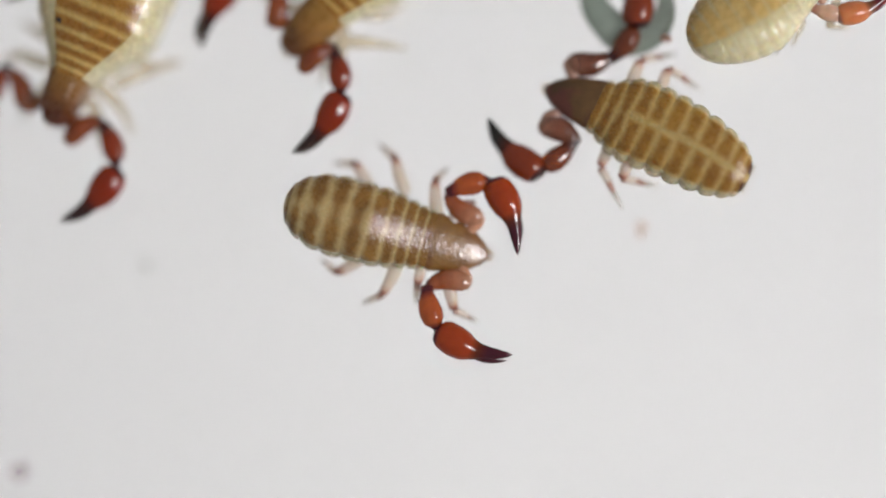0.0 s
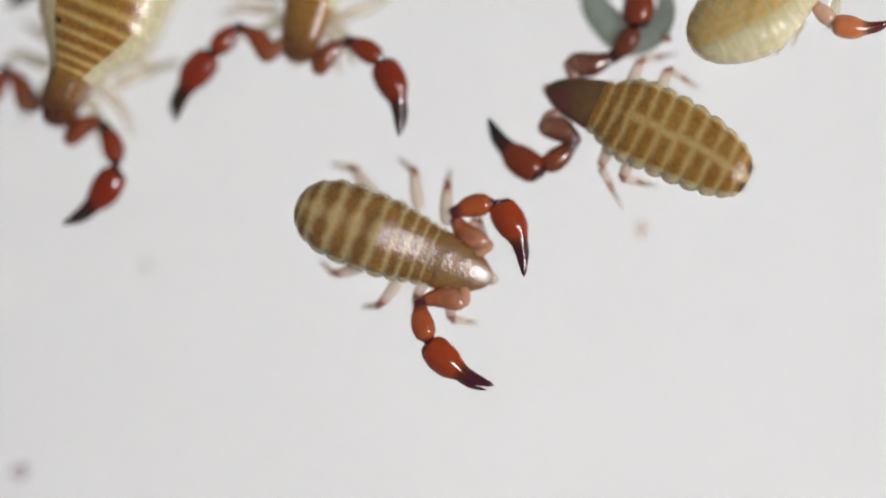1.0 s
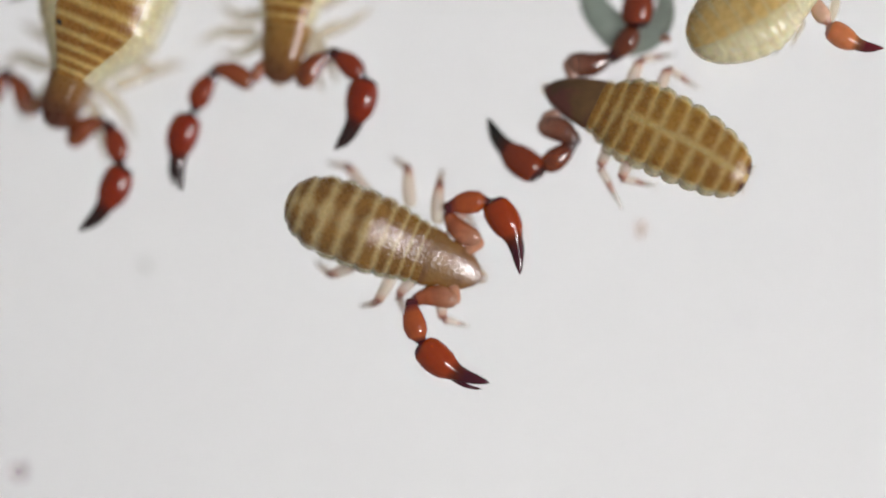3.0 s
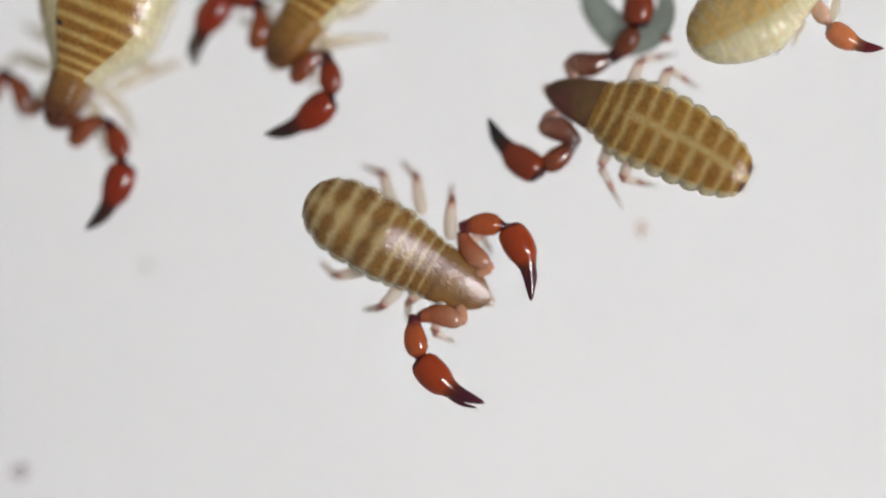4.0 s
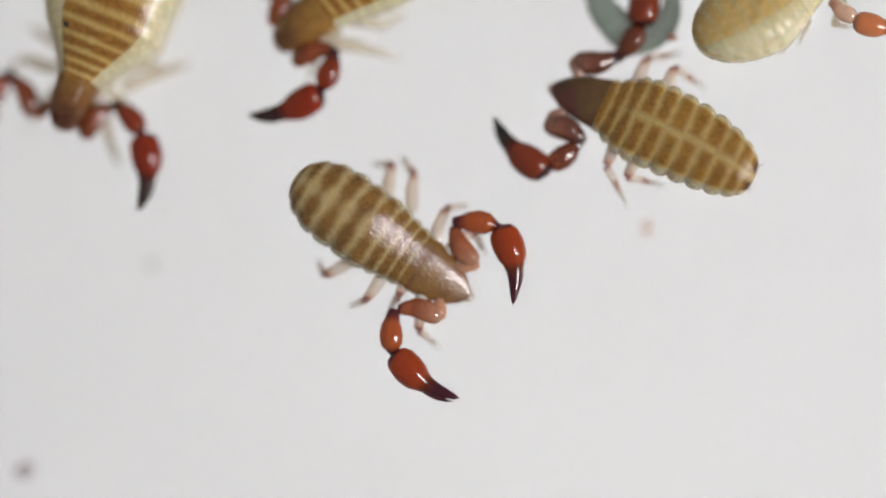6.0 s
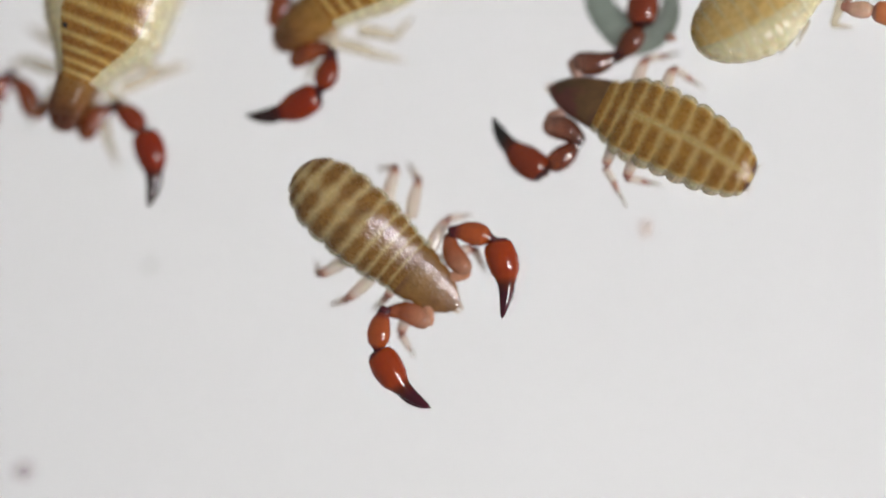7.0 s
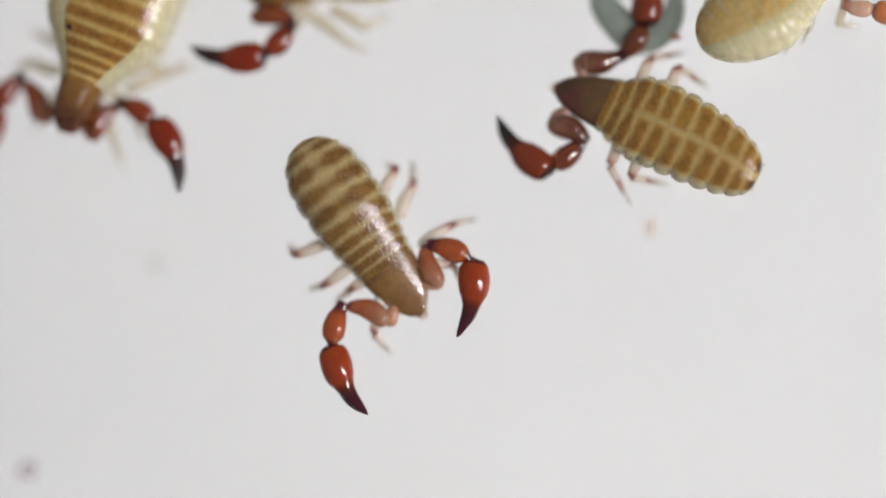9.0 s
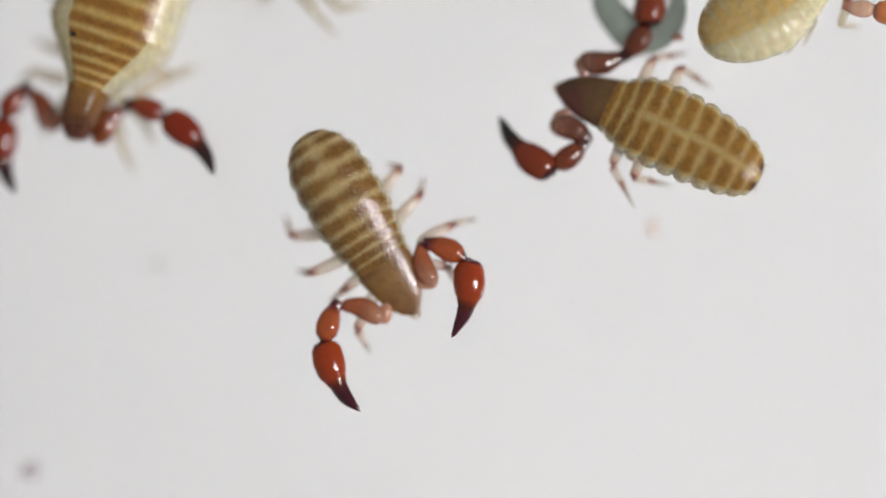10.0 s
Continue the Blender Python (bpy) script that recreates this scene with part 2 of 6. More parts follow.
def loft(spine, half_w, half_h, n=20):
    """A tube of elliptic rings along a spine that lies about flat: closed at both ends."""
    verts, faces = [], []
    m = len(spine)
    for i, p in enumerate(spine):
        a, b = Vector(spine[max(i - 1, 0)]), Vector(spine[min(i + 1, m - 1)])
        d = (b - a).normalized()
        side = Vector((0, 0, 1)).cross(d).normalized()
        up = d.cross(side)
        for k in range(n):
            t = 2 * math.pi * k / n
            v = Vector(p) + side * (half_w[i] * math.cos(t)) + up * (half_h[i] * math.sin(t))
            verts.append(tuple(v))
    for i in range(m - 1):
        for k in range(n):
            k2 = (k + 1) % n
            faces.append((i * n + k, i * n + k2, (i + 1) * n + k2, (i + 1) * n + k))
    faces.append(tuple(reversed(range(n))))
    faces.append(tuple(range((m - 1) * n, m * n)))
    return verts, faces


def curve_at(keys, u):
    """Smooth value at u of a table of (u, value)."""
    for (u0, v0), (u1, v1) in zip(keys, keys[1:]):
        if u <= u1:
            f = (u - u0) / (u1 - u0) if u1 > u0 else 0
            f = max(0.0, min(1.0, f))
            f = f * f * (3 - 2 * f) * 0.5 + f * 0.5
            return v0 + (v1 - v0) * f
    return keys[-1][1]


def limb(length, bow, widths, side=1, flat=0.85, rise=0.0, steps=30, x0=0.0):
    """A limb segment along +x from 0 to length, bowed sideways; widths: (u, half width)."""
    us = [i / steps for i in range(steps + 1)]
    us = [0.5 - 0.5 * math.cos(math.pi * u) for u in us]
    spine = [(x0 + length * u, side * bow * math.sin(math.pi * u), rise * math.sin(math.pi * u)) for u in us]
    w = [max(0.002, curve_at(widths, u) * min(1.0, max(0.0, 1 - (1 - u / 0.035) ** 2) ** 0.5 if u < 0.035 else 1.0) * (max(0.0, 1 - (1 - (1 - u) / 0.03) ** 2) ** 0.5 if u > 0.97 else 1.0)) for u in us]
    return loft(spine, w, [x * flat for x in w])


# ---- the animals ----
SEGMENTS = (10, 27, 38, 40, 38, 32, 25, 21, 20, 19)     # tergites from the rear, relative lengths
BLUNT_W = [(0.0, 1.0), (0.40, 0.90), (0.75, 0.72), (0.93, 0.56), (1.0, 0.30)]             # a blunter head
HEAD_W = [(0.0, 1.0), (0.38, 0.86), (0.70, 0.62), (0.88, 0.38), (1.0, 0.06)]               # of the head's half width


class Body:
    """The outline of one animal's trunk: length, half width, half height, scalloped flanks and roll."""

    def __init__(self, length, half, head, high, scallop, roll, lift, waist, segments, tail=0.26, dip=0.28, keel=0.12, ridge=0.05, blunt=0.42, full=0.44, side=0.82, fall=0.25, square=0.95, shift=(0.0, 0.0), lobed=0.9, bend=0.0, blunt_head=False):
        self.lobed, self.bend = lobed, bend
        self.side, self.fall, self.square, self.shift = side, fall, square, shift
        self.ridge, self.blunt = ridge, blunt
        self.l, self.w, self.h, self.sc, self.roll, self.lift, self.waist = length, half, high, scallop, radians(roll), lift, waist
        self.dip, self.tail, self.keel = dip, tail, keel
        self.widths = [(0.26, 1.0), (full, 1.0)] + [(waist + (1 - waist) * u, v * head / half) for u, v in (BLUNT_W if blunt_head else HEAD_W)]
        total = sum(segments)
        self.cuts = [0.012]
        for s in segments:
            self.cuts.append(self.cuts[-1] + (waist - 0.012) * s / total)

    def scallop(self, f, a):
        """How far a segment swells at f along it: strongly at the flanks, gently on the back."""
        side = abs(math.cos(a)) ** self.lobed
        return self.sc * (max(0.0, math.sin(math.pi * f)) ** (0.6 + 0.7 * (1 - side)) - 0.55) * (self.ridge + (1 - self.ridge) * side)

    def place(self, u, a, out=0.0, bulge=0.0):
        """The point at u from the rear (0) to the snout (1), at angle a round from the animal's left flank."""
        w = (1 - (1 - u / self.tail) ** 2) ** self.blunt if u < self.tail else curve_at(self.widths, u)
        hw = self.w * w * (1 + bulge) + out
        front = max(0.0, (u - 0.42) / 0.58)
        k = self.keel if u > 0.3 else 0.12 + (self.keel - 0.12) * u / 0.3
        hh = self.h * (k + (1 - k) * w) * (1 - self.fall * front) * (1 + 0.6 * bulge) * min(1.0, (1 - u) / 0.12 + 0.2) + out
        ca, sa = math.cos(a), math.sin(a)
        y = hw * math.copysign(abs(ca) ** 0.85, ca)
        z = hh * math.copysign(abs(sa) ** self.square, sa)
        cr, sr = math.cos(self.roll), math.sin(self.roll)
        return ((u - 0.5) * self.l + self.shift[0], y * cr - z * sr + self.shift[1] + self.bend * math.sin(math.pi * max(0.0, min(1.0, u))), y * sr + z * cr + self.lift - self.dip * (u - 0.45))


def trunk(body, n=44):
    """The soft trunk, with the share of clear side skin at each point."""
    verts, faces, lobes = [], [], []
    us = [(0.0, 0.0), (0.002, 0.0), (0.005, 0.0), (0.008, 0.0)]
    for a, b in zip(body.cuts, body.cuts[1:]):
        for j in range(6):
            f = j / 6
            us.append((a + (b - a) * f, f))
    us += [(body.waist, 0.0), (body.waist + 0.02, 0.0)]
    for u, f in us:
        for k in range(n):
            a = 2 * math.pi * k / n
            verts.append(body.place(u, a, 0.0, body.scallop(f, a) if u > 0.01 else 0.0))
            lobes.append(max(0.0, min(1.0, (abs(math.cos(a)) - body.side) / 0.16)))
    for i in range(len(us) - 1):
        for k in range(n):
            k2 = (k + 1) % n
            faces.append((i * n + k, i * n + k2, (i + 1) * n + k2, (i + 1) * n + k))
    faces.append(tuple(reversed(range(n))))
    faces.append(tuple(range((len(us) - 1) * n, len(us) * n)))
    return verts, faces, lobes


def plate(body, u0, u1, a0, a1, band, out=0.006, ns=10, na=20, median=0.0, wash=0.0, spread=0.10):
    """A tergite: a thin curved plate on the trunk, its edges let into the skin, with a soft-edged field of pigment.
    band: where along the segment the pigment begins and ends, and how far it keeps from the plate's two ends."""
    verts, faces, pigment = [], [], []
    mid_u, mid_a = (u0 + u1) / 2, (a0 + a1) / 2
    b0, b1, s0, s1 = band
    for i in range(ns + 1):
        fi = 2 * i / ns - 1
        for j in range(na + 1):
            fj = 2 * j / na - 1
            u = mid_u + (u1 - u0) / 2 * fi * (1 - 0.03 * abs(fj) ** 6)
            a = mid_a + (a1 - a0) / 2 * fj
            edge = abs(fj) ** 8
            f = max(0.0, min(1.0, (u - u0) / (u1 - u0)))
            b = body.scallop(f, a)
            verts.append(body.place(u, a, out - 0.007 * edge, b))
            v, w = (fi + 1) / 2, (fj + 1) / 2
            wave = 0.09 * noise.noise(Vector((a * 3, u0 * 70, 1))) + 0.07 * noise.noise(Vector((a * 11, u0 * 70, 5)))
            inside = min((v - b0 + wave) / 0.32, (b1 + wave - v) / 0.32, (w - s0) / 0.10 + 0.3 if s0 else 1.0, (1 - s1 - w) / 0.10 + 0.3 if s1 else 1.0)
            pale_line = 1 - median * math.exp(-((w - 0.5) / spread) ** 2)
            pigment.append(max(wash, max(0.0, min(1.0, 0.5 + 0.5 * inside)) * pale_line))
    for i in range(ns):
        for j in range(na):
            q = i * (na + 1) + j
            faces.append((q, q + na + 1, q + na + 2, q + 1))
    return verts, faces, pigment


def carapace(body, n=40, rings=16):
    verts, faces = [], []
    for i in range(rings + 1):
        u = body.waist - 0.022 + (1.0 - body.waist + 0.022) * (1 - (1 - i / rings) ** 1.4)
        lip = 0.0085 if i else 0.004
        for k in range(n):
            verts.append(body.place(u, 2 * math.pi * k / n, lip, 0.0))
    for i in range(rings):
        for k in range(n):
            k2 = (k + 1) % n
            faces.append((i * n + k, i * n + k2, (i + 1) * n + k2, (i + 1) * n + k))
    faces.append(tuple(range(rings * n, (rings + 1) * n)))
    return verts, faces


CHELA_W = [(0, 0.05), (0.025, 0.06), (0.07, 0.175), (0.14, 0.225), (0.28, 0.242), (0.42, 0.22), (0.53, 0.155), (0.62, 0.118), (0.8, 0.082), (0.93, 0.045), (1, 0.006)]
FINGER_W = [(0, 0.03), (0.1, 0.05), (0.4, 0.040), (0.8, 0.024), (1, 0.005)]
TIBIA_W = [(0, 0.06), (0.04, 0.09), (0.2, 0.105), (0.38, 0.155), (0.58, 0.178), (0.75, 0.16), (0.9, 0.085), (1, 0.045)]
FEMUR_W = [(0, 0.05), (0.05, 0.09), (0.14, 0.135), (0.35, 0.165), (0.58, 0.155), (0.80, 0.115), (0.92, 0.09), (1, 0.06)]


def finger_pose(side, open_, s=1.0):
    """Where a movable finger sits on its chela, opened by so many degrees."""
    return P(0.61 * s, side * 0.20 * s, -0.04 * s, 0, 0, side * (-20 + open_))


def palp_parts(thing, look_, side, scale, base, z, open_=7.0, thick=1.0):
    """One pedipalp: trochanter, femur, patella and chela with its movable finger. Returns the moving ones."""
    bx, by = base
    s = scale
    coxa = part("trochanter", limb(0.34 * s, 0.02, [(0, 0.07 * s), (0.4, 0.10 * s), (0.75, 0.10 * s), (1, 0.05 * s)], side), look_["coxa"], thing,
                at=P(bx, by, z, 0, 0, side * 75))
    femur = part("femur", limb(FEMUR_MM * s, 0.10 * s, [(u, w * s * thick) for u, w in FEMUR_W], side), look_["femur"], thing)
    tibia = part("patella", limb(TIBIA_MM * s + 0.05 * s, 0.055 * s, [(u, w * s) for u, w in TIBIA_W], side, x0=-0.03 * s), look_["tibia"], thing)
    chela = part("chela", limb((CHELA_MM + 0.06) * s, 0.12 * s, [(u, w * s) for u, w in CHELA_W], side, 0.9, -0.02, x0=-0.06 * s), look_["chela"], thing, "glossy dark-tipped pincer")
    finger = part("movable_finger", limb(0.50 * s, 0.045 * s, [(u, w * s) for u, w in FINGER_W], side, 0.9), look_["finger"], chela,
         at=finger_pose(side, open_, s))
    return {"trochanter": coxa, "femur": femur, "patella": tibia, "chela": chela, "finger": finger}


def leg_parts(thing, scale, cream, shin):
    """One walking leg in two parts."""
    s = scale
    thigh, calf, foot = (cream_leg_mat,) * 3 if cream else (upper_leg_mat, lower_leg_mat, foot_mat)
    up = part("leg_femur", limb(0.60 * s, 0.02, [(0, 0.06 * s), (0.15, 0.098 * s), (0.5, 0.098 * s), (0.8, 0.080 * s), (0.93, 0.070 * s), (1, 0.05 * s)], 1, 0.8, 0.03), thigh, thing)
    low = part("leg_tibia", limb(0.29 * s * shin, 0.008, [(0, 0.050 * s), (0.15, 0.062 * s), (0.5, 0.056 * s), (0.85, 0.044 * s), (1, 0.036 * s)], 1, 0.9, 0.012), calf, thing)
    part("leg_tarsus", limb(0.20 * s * shin, 0.006, [(0, 0.034 * s), (0.2, 0.038 * s), (0.7, 0.022 * s), (0.92, 0.014 * s), (1, 0.010 * s)], 1, 0.9), foot, low, at=P(0.275 * s * shin, 0, 0, 0, 2, 0))
    return up, low


def pseudoscorpion(name, label, look_name, length, half, head, high, scallop, roll, lift, palp_scale=1.0, plate_low=24, split=4,
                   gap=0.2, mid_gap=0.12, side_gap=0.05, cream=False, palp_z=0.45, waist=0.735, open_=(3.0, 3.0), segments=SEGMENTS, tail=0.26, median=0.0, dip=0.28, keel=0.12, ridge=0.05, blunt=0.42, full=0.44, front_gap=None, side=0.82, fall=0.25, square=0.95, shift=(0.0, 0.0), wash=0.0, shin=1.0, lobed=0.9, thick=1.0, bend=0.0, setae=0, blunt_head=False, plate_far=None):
    """An eight-legged pincered arachnid; +x is ahead, the origin lies on the plate under the trunk's middle."""
    look_ = LOOKS[look_name]
    body = Body(length, half, head, high, scallop, roll, lift, waist, segments, tail, dip, keel, ridge, blunt, full, side, fall, square, shift, lobed, bend, blunt_head)
    thing = tagged(new(name), label, "pseudoscorpion", "pseudoscorpions on the glass")
    made = {"thing": thing, "body": body}
    vary = random.Random(int(length * 100))
    part("abdomen", trunk(body), look_["skin"], thing, "soft pale membrane with scalloped flanks")
    for i, (u0, u1) in enumerate(zip(body.cuts, body.cuts[1:])):
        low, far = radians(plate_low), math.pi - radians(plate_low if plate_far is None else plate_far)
        whole = i >= len(segments) - split
        g = gap if front_gap is None else gap + (front_gap - gap) * i / (len(segments) - 1)
        g *= vary.uniform(0.85, 1.12)
        if whole:
            part("tergite", plate(body, u0, u1, low, far, (g, 1 - g, side_gap, side_gap), na=34, median=median * (1 - i / len(segments)), wash=wash * max(0.0, i / (len(segments) - 1) - 0.2), spread=0.10 if median < 1 else 0.04), look_["plate"], thing)
        else:
            part("tergite", plate(body, u0, u1, low, radians(89), (g, 1 - g * vary.uniform(0.7, 1.1), side_gap * 2, mid_gap * vary.uniform(0.6, 1.2))), look_["plate"], thing)
            part("tergite", plate(body, u0, u1, radians(91), far, (g * vary.uniform(0.7, 1.1), 1 - g, mid_gap * vary.uniform(0.6, 1.2), side_gap * 2)), look_["plate"], thing)
    part("carapace", carapace(body), look_["shield"], thing, "smooth glossy head shield")
    for k in range(setae):
        a = radians(20 + 140 * k / max(1, setae - 1))
        x, y, z = body.place(0.006, a, 0.004)
        spread = math.degrees(math.atan2(math.cos(a), -1.0)) + vary.uniform(-14, 14)
        part("seta", limb(vary.uniform(0.07, 0.12), 0.012, [(0, 0.006), (0.6, 0.004), (1, 0.0022)], 1, 1.0, steps=6), seta_mat, thing, at=P(x + 0.01, y, z, 0, vary.uniform(-18, 10), spread))
    for sy in (1, -1):
        part("chelicera", limb(0.20, 0.015, [(0, 0.05), (0.4, 0.045), (1, 0.008)], sy), jaw_mat, thing,
             at=P(length / 2 - 0.12, sy * 0.05, lift - body.dip * 0.55 - 0.05, 0, 8, -sy * 8))
    for side, tag in ((1, "l"), (-1, "r")):
        base = (length / 2 - 0.36, side * head * 0.55)
        for key, ob in palp_parts(thing, look_, side, palp_scale, base, palp_z, open_[side < 0], thick).items():
            made[key + "_" + tag] = ob
        for i in range(4):
            up, low_ = leg_parts(thing, palp_scale, cream, shin)
            made["up_%s%d" % (tag, i + 1)], made["low_%s%d" % (tag, i + 1)] = up, low_
    return made


def pose_leg(made, key, base, knee, tip, scale=1.0):
    """Rest pose of a leg: base, knee and tip in the animal's own space, millimetres; the foot stands on the plate."""
    tip, knee, base = Vector(tip), Vector(knee), Vector(base)
    d = (tip - knee).normalized()
    knee = tip - d * (0.45 * scale)
    made["low_" + key].matrix_basis = segment(knee, d)
    d = (knee - base).normalized()
    made["up_" + key].matrix_basis = segment(knee - d * (0.59 * scale), d)


def segment(at, d):
    return P(*at, 0, -math.degrees(math.asin(max(-1, min(1, d.z)))), math.degrees(math.atan2(d.y, d.x)))


def rest_palps(made, angles, length, half, z, scale=1.0):
    """Rest pose of both pedipalps from the angles of femur, patella and chela for the left one."""
    for side, tag in ((1, "l"), (-1, "r")):
        x, y = length / 2 - 0.22, side * (half * 0.62 + 0.22)
        made["trochanter_" + tag].matrix_basis = P(x - 0.10, y - side * 0.28, z, 0, 0, side * 75)
        for key, size, a in zip(("femur", "patella", "chela"), (FEMUR_MM, TIBIA_MM, CHELA_MM), angles):
            made[key + "_" + tag].matrix_basis = P(x, y, z, 0, 0, side * a)
            x += size * scale * math.cos(radians(a)) * 0.97
            y += size * scale * side * math.sin(radians(a)) * 0.97


def rest_legs(made, half, scale=1.0):
    for side, tag in ((1, "l"), (-1, "r")):
        for i, (bx, kx, ky, tx, ty) in enumerate(((0.85, 1.15, 0.55, 1.45, 0.75), (0.65, 0.75, 0.6, 0.95, 0.95), (0.45, 0.15, 0.55, -0.1, 0.75), (0.2, -0.35, 0.5, -0.75, 0.62))):
            pose_leg(made, tag + str(i + 1), (bx, side * half * 0.5, 0.36), (kx, side * (half * 0.55 + ky * 0.8), 0.34), (tx, side * (half * 0.55 + ty), 0.015), scale)


# ---- the place ----
def slab(x, y, z, edge):
    """A flat sheet with rounded rim: half sizes x, y, z, standing on its underside."""
    bm = bmesh.new()
    bmesh.ops.create_cube(bm, size=1.0)
    for v in bm.verts:
        v.co = (v.co.x * 2 * x, v.co.y * 2 * y, v.co.z * 2 * z + z)
    bmesh.ops.bevel(bm, geom=bm.edges[:], offset=edge, segments=2, affect="EDGES")
    bm.verts.index_update()
    shape = [tuple(v.co) for v in bm.verts], [tuple(v.index for v in f.verts) for f in bm.faces]
    bm.free()
    return shape


def flat(ob):
    ob.data.polygons.foreach_set("use_smooth", [False] * len(ob.data.polygons))
    return ob


PLATE_DOWN, PAPER_DOWN = 1.0, 31.0
table = flat(part("table_top", slab(600, 450, 10, 2), table_mat, at=P(0, 0, -PAPER_DOWN - 20.35)))
tagged(table, "pale laminate table top under the paper", "table top", kind="structure")
paper = flat(part("paper_sheet", slab(210, 150, 0.15, 0.05), paper_mat, at=P(0, 0, -PAPER_DOWN - 0.31)))
tagged(paper, "plain white paper sheet lying under the glass", "paper")
glass = flat(part("glass_plate", slab(40, 30, PLATE_DOWN / 2, 0.2), glass_mat, at=P(0, 0, -PLATE_DOWN)))
glass.visible_shadow = False
tagged(glass, "clear clean glass plate raised over white paper", "glass plate")
for sx in (-1, 1):
    for sy in (-1, 1):
        block = flat(part("support_block", slab(3, 3, (PAPER_DOWN - PLATE_DOWN) / 2 - 0.02, 0.3), table_mat, at=P(sx * 36, sy * 26, -PAPER_DOWN)))
        tagged(block, "small pale block holding up the glass plate", "block", "blocks under the glass plate")


def speck(name, x, y, z, rx, ry, high, mat, label, seed):
    verts, faces = [], []
    n, rings = 14, 6
    for i in range(rings + 1):
        e = math.pi * i / rings
        for k in range(n):
            t = 2 * math.pi * k / n
            wob = 1 + 0.45 * noise.noise(Vector((math.cos(t) * 1.3 + seed, math.sin(t) * 1.3, e)))
            verts.append((rx * math.sin(e) * math.cos(t) * wob, ry * math.sin(e) * math.sin(t) * wob, high * (1 - math.cos(e)) / 2))
    for i in range(rings):
        for k in range(n):
            k2 = (k + 1) % n
            faces.append((i * n + k, (i + 1) * n + k, (i + 1) * n + k2, i * n + k2))
    ob = part(name, (verts, faces), speck_mats[mat], at=P(x, y, z))
    return tagged(ob, label, "speck", "specks of dust on the glass")


speck("dust_speck", -6.557, -3.226, -1.000, 0.160, 0.130, 0.100, "mauve", "blurred mauve dust speck under the glass", 1)
speck("dust_speck", -4.652, -0.088, -1.000, 0.060, 0.055, 0.050, "grey", "small grey-green dust speck under the glass", 2)
speck("dust_speck", 2.911, 0.391, -1.000, 0.090, 0.130, 0.060, "pink", "faint pinkish dust speck under the glass", 3)
speck("grit", 0.485, -2.363, 0.000, 0.013, 0.009, 0.016, "dark", "tiny dark grit grain on the glass", 4)
speck("grit", 2.123, -0.689, 0.000, 0.012, 0.014, 0.020, "dark", "tiny dark grit grain on the glass", 5)
speck("residue", 4.372, -1.049, 0.000, 0.160, 0.110, 0.004, "faint", "faint dried residue spot on the glass", 6)
speck("residue", 4.893, -1.036, 0.000, 0.100, 0.060, 0.004, "faint", "faint dried residue spot on the glass", 7)
speck("grit", 0.484, 2.872, -1.000, 0.030, 0.030, 0.030, "grey", "small grey dust speck under the glass", 8)

mid = pseudoscorpion("pseudoscorpion", "tan and brown banded pseudoscorpion with glossy red pincers", "banded", 3.08, 0.59, 0.43, 0.42, 0.08, 0, 0.50, side=0.74, plate_low=25, split=10, median=0.5, gap=0.21, front_gap=0.10, dip=0.40, fall=0.72, ridge=0.02, open_=(-1.0, 9.0), wash=0.42, lobed=2.6, shift=(0.0, -0.02))
right = pseudoscorpion("pseudoscorpion", "dark-headed pseudoscorpion with split brown tergites and scalloped flanks", "dark", 3.30, 0.63, 0.38, 0.34, 0.10, 0, 0.42, waist=0.765, plate_low=33, tail=0.50, full=0.59, segments=(13, 26, 33, 35, 36, 34, 32, 30, 27, 24, 20), split=3, gap=0.19, mid_gap=0.09, side_gap=0.08, ridge=0.22, blunt=0.32, dip=0.18, side=0.76, shin=1.5, lobed=1.4, median=1.1, thick=1.16, wash=0.25, bend=-0.11, setae=13)
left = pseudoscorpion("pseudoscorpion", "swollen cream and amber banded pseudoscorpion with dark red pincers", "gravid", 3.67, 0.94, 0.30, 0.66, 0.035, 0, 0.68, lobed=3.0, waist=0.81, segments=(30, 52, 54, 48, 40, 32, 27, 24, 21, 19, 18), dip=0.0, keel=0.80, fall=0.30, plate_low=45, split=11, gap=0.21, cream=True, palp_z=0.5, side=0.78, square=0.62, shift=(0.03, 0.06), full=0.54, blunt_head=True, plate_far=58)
top = pseudoscorpion("pseudoscorpion", "walking amber-banded pseudoscorpion with blood-red pincers", "gravid", 3.33, 0.70, 0.35, 0.42, 0.015, 6, 0.48, dip=0.0, keel=0.5, waist=0.76, segments=(20, 40, 44, 42, 36, 30, 26, 24, 22, 20), plate_low=38, split=10, gap=0.22, cream=True, palp_z=0.5, open_=(5.0, 11.0), square=0.75, blunt_head=True)
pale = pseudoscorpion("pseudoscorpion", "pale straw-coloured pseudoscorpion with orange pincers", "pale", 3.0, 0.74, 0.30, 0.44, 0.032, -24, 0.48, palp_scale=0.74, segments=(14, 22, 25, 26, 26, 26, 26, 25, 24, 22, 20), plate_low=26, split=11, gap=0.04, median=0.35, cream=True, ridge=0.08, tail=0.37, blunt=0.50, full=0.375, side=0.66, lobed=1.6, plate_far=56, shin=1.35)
corner = pseudoscorpion("pseudoscorpion", "amber-banded pseudoscorpion reaching a dark pincer forward", "gravid", 3.33, 0.66, 0.40, 0.42, 0.03, 0, 0.48, waist=0.76, plate_low=38, split=10, gap=0.22, cream=True, palp_z=0.5)
